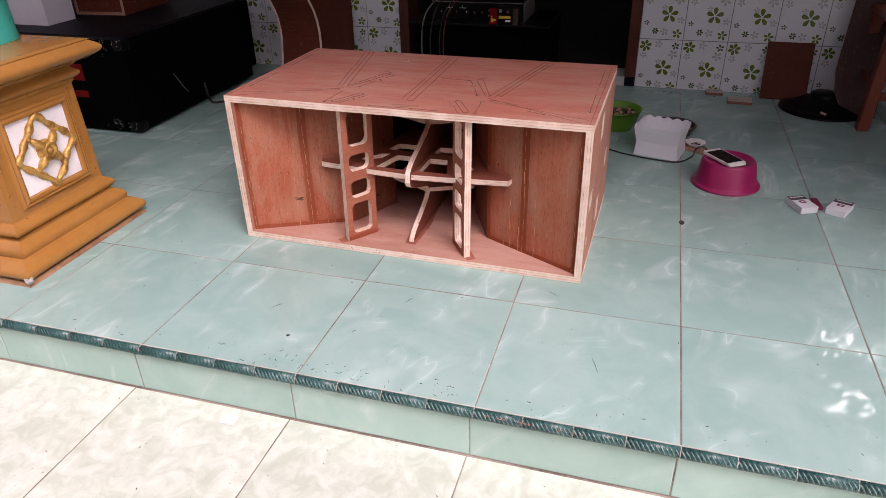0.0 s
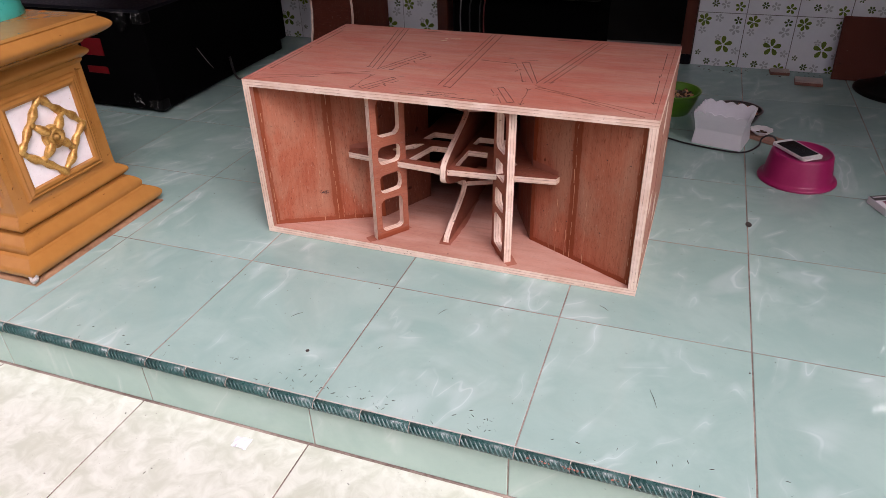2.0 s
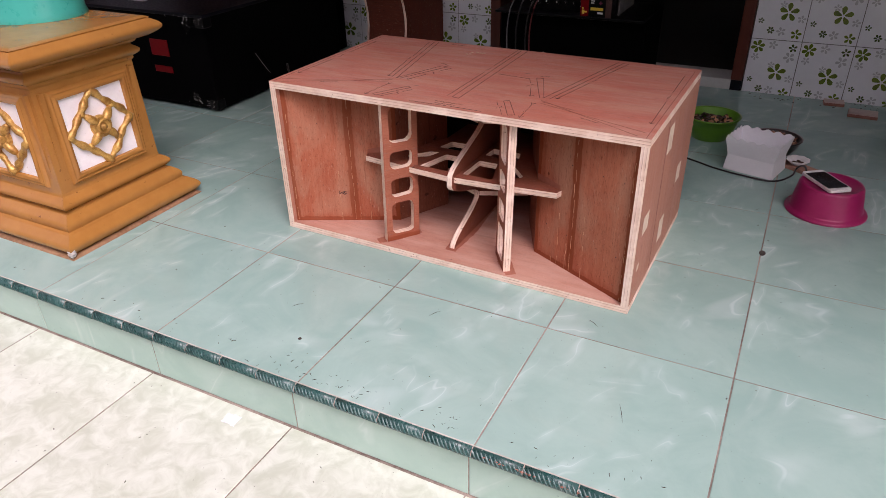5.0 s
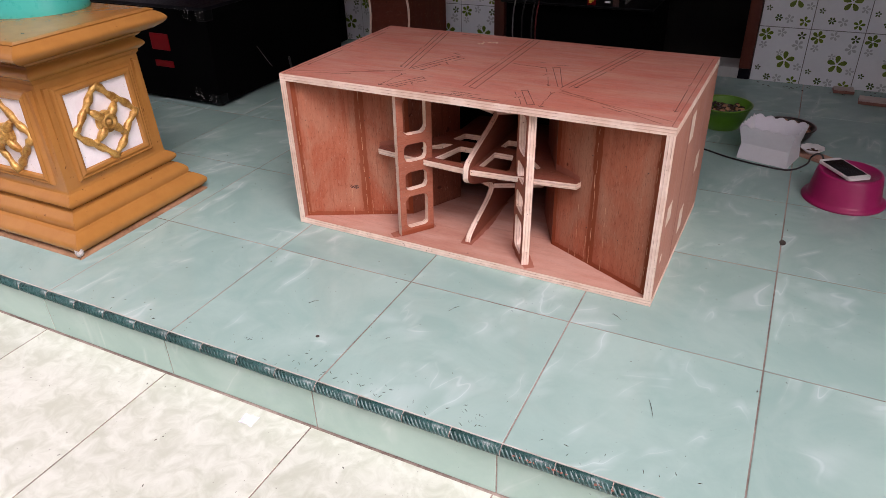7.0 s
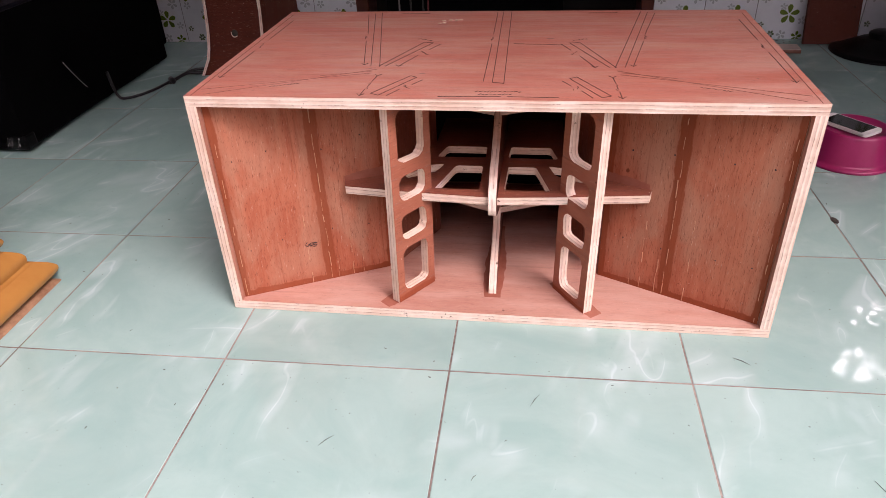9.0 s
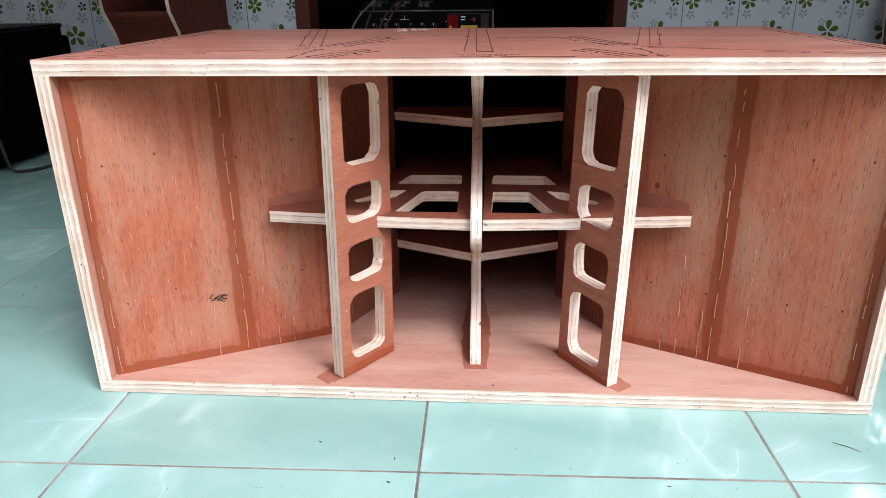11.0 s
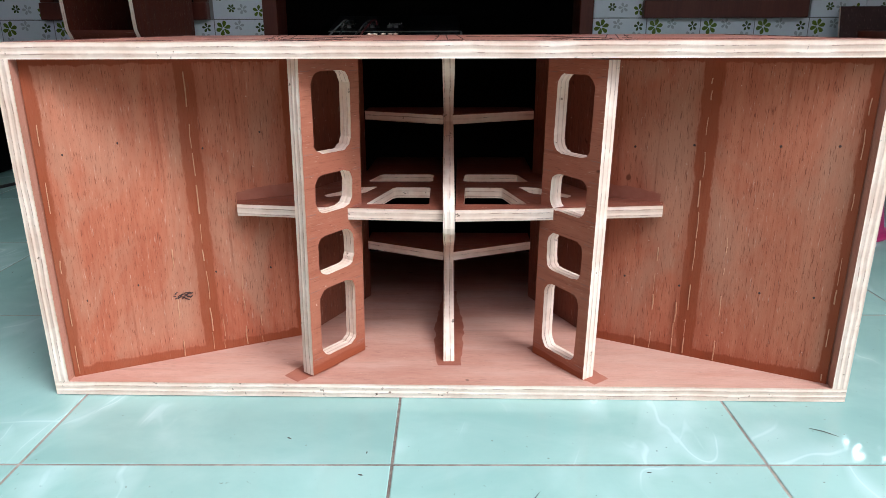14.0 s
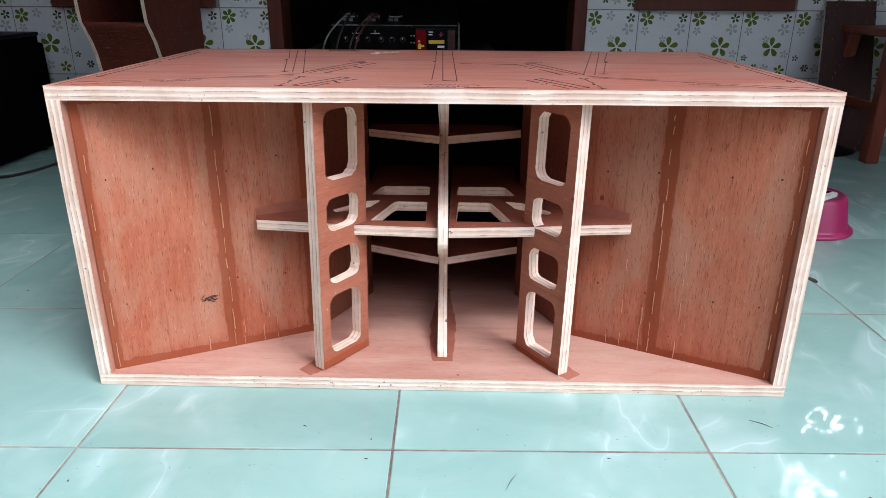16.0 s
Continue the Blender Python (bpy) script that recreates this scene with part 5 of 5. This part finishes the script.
for i in range(-7, 7):
    piece("riser_tile", me_riser, porch, upright(-0.022 + 0.41 * i + G / 2, -0.3950, 1 + 0.41 * i, -0.3950, LOWER + 0.001))
me_riser_low = tile_mesh("riser_tile", 0.418 - G, 0.133, 0.005, riser_glaze)
for i in range(-7, 7):
    piece("riser_tile", me_riser_low, tread, upright(-0.035 + 0.418 * i + G / 2, -0.8115, 1 + 0.418 * i, -0.8115, GROUND + 0.001))


def nosing_mesh(length, mats):
    """A round-fronted edge tile with a twisted rope of raised ridges."""
    bm = bmesh.new()
    prof3 = [(0.001, 0.0012)] + [(-0.0135 * math.sin(radians(a)), -0.0125 + 0.0135 * math.cos(radians(a))) for a in range(0, 181, 20)] + [(0.003, -0.026)]
    rows3 = [[bm.verts.new((x, y, z)) for x in (0, length)] for y, z in prof3]
    for a, b in zip(rows3, rows3[1:]):
        bm.faces.new((a[0], b[0], b[1], a[1]))
    bm.faces.new([r[0] for r in rows3][::-1]), bm.faces.new([r[1] for r in rows3])
    count = 11
    for k in range(count):
        x = length * (k + 0.5) / count
        prev = None
        for s in range(6):
            a = radians(28 + 74 * s / 5)
            u = x - 0.006 + 0.012 * s / 5
            w = 0.0021 * math.sin(math.pi * (s + 0.6) / 6.2)
            y, z = -0.0136 * math.sin(a), -0.0125 + 0.0136 * math.cos(a)
            n3 = Vector((0, -math.sin(a), math.cos(a)))
            q = [bm.verts.new((u - w, y, z)), bm.verts.new(Vector((u, y, z)) + n3 * 0.0016), bm.verts.new((u + w, y, z))]
            if prev:
                for i in (0, 1):
                    f = bm.faces.new((prev[i], prev[i + 1], q[i + 1], q[i]))
                    f.material_index = 1
            prev = q
    ring_a = [bm.verts.new((length, y * 1.02, z + 0.0002)) for y, z in prof3[1:-1]]
    ring_b = [bm.verts.new((length + 0.0016, y * 1.02, z + 0.0002)) for y, z in prof3[1:-1]]
    for i in range(len(ring_a) - 1):
        f = bm.faces.new((ring_a[i], ring_a[i + 1], ring_b[i + 1], ring_b[i]))
        f.material_index = 2
    bmesh.ops.recalc_face_normals(bm, faces=bm.faces[:])
    me = bpy.data.meshes.new("nosing_tile")
    for f in bm.faces:
        f.smooth = len(f.verts) == 4
    bm.to_mesh(me)
    bm.free()
    for mt in mats:
        me.materials.append(mt)
    return me


me_nose = nosing_mesh(0.0985, (nosing_green, rope_highlight, brick_pale))
me_nose_plain = nosing_mesh(0.0985, (nosing_green, nosing_green, brick_pale))
for i in range(-28, 28):
    piece("nosing_tile", me_nose if i > -2 else me_nose_plain, porch, pose(0.1 * i + 0.001, -0.3985, 0.0))
part("grout_line", block(-2.8, 2.8, -0.3992, -0.3962, -0.002, 0.0017, 0.0006), joint_white, porch, "white joint behind the nosing")
part("grout_line", block(-2.8, 2.8, -0.4012, -0.3952, -0.0282, -0.0256, 0.0006), joint_white, porch, "white joint under the nosing")
me_low_nose = nosing_mesh(0.099, (brick_pale, brick_pale, brick_red))
for i in range(-28, 28):
    piece("nosing_tile", me_low_nose, tread, pose(0.1 * i + 0.001, -0.8115, LOWER))


def flower(bm, x, y, r, petals, turn, slot):
    for k in range(petals):
        a = turn + 2 * math.pi * k / petals
        pts = []
        for s, w in ((0.16, 0.06), (0.5, 0.22), (0.78, 0.27), (1.0, 0.10), (1.0, -0.10), (0.78, -0.27), (0.5, -0.22), (0.16, -0.06)):
            pts.append(bm.verts.new((x + r * (s * math.cos(a) - w * math.sin(a)), y + r * (s * math.sin(a) + w * math.cos(a)), 0.0004)))
        f = bm.faces.new(pts)
        f.material_index = slot


def print_mesh(sx, sy):
    bm = bmesh.new()
    for x, y, r, n, t, slot in ((0.16, 0.88, 0.027, 6, 0.3, 0), (0.46, 0.92, 0.018, 5, 0.1, 2), (0.86, 0.89, 0.017, 5, 0.5, 1), (0.82, 0.73, 0.022, 5, 0.8, 2), (0.63, 0.46, 0.037, 5, 0.3, 0), (0.14, 0.70, 0.016, 5, 0.9, 2), (0.50, 0.58, 0.014, 5, 0.4, 2),
                                (0.12, 0.30, 0.012, 5, 0.2, 1), (0.34, 0.15, 0.015, 6, 0.0, 1), (0.55, 0.14, 0.018, 5, 0.6, 2), (0.85, 0.11, 0.021, 5, 0.2, 0), (0.90, 0.36, 0.016, 5, 0.2, 2)):
        flower(bm, x * sx, y * sy, r, n, t, slot)
    me = bpy.data.meshes.new("flower_print")
    bm.normal_update()
    bm.to_mesh(me)
    bm.free()
    for mt in (print_green, print_dark, print_grey):
        me.materials.append(mt)
    return me


TX, TZ, GW = 0.195, 0.245, 0.003
me_wall = tile_mesh("wall_tile", TX - GW, TZ - GW, 0.006, wall_glaze, 0.001)
me_print = print_mesh(TX - GW, TZ - GW)
for x_start, step in ((0.585, 1), (-0.592 - TX, -1)):
    for i in range(8):
        x = x_start + step * TX * i
        for row in range(7):
            z = 0.2255 + TZ * (row - 1)
            if row >= 2 and (0.74 < x + TX / 2 < 1.36 or -1.42 < x + TX / 2 < -0.79):
                continue
            if x > 1.4 and row > 4:
                continue
            ob = piece("wall_tile", me_wall, back_wall, upright(x + GW / 2, WALL_Y + (0.0 if row else 0.0), x + 1, WALL_Y, z + GW / 2))
            piece("flower_print", me_print, ob, Matrix())
setting("wall_joints", block(-3.1, -0.606, WALL_Y + 0.0025, WALL_Y + 0.0058, 0.0, 0.470), grout_pale, "dark tile joints", "joints")
setting("wall_joints", block(0.586, 3.1, WALL_Y + 0.0025, WALL_Y + 0.0058, 0.0, 0.470), grout_pale, "dark tile joints", "joints")
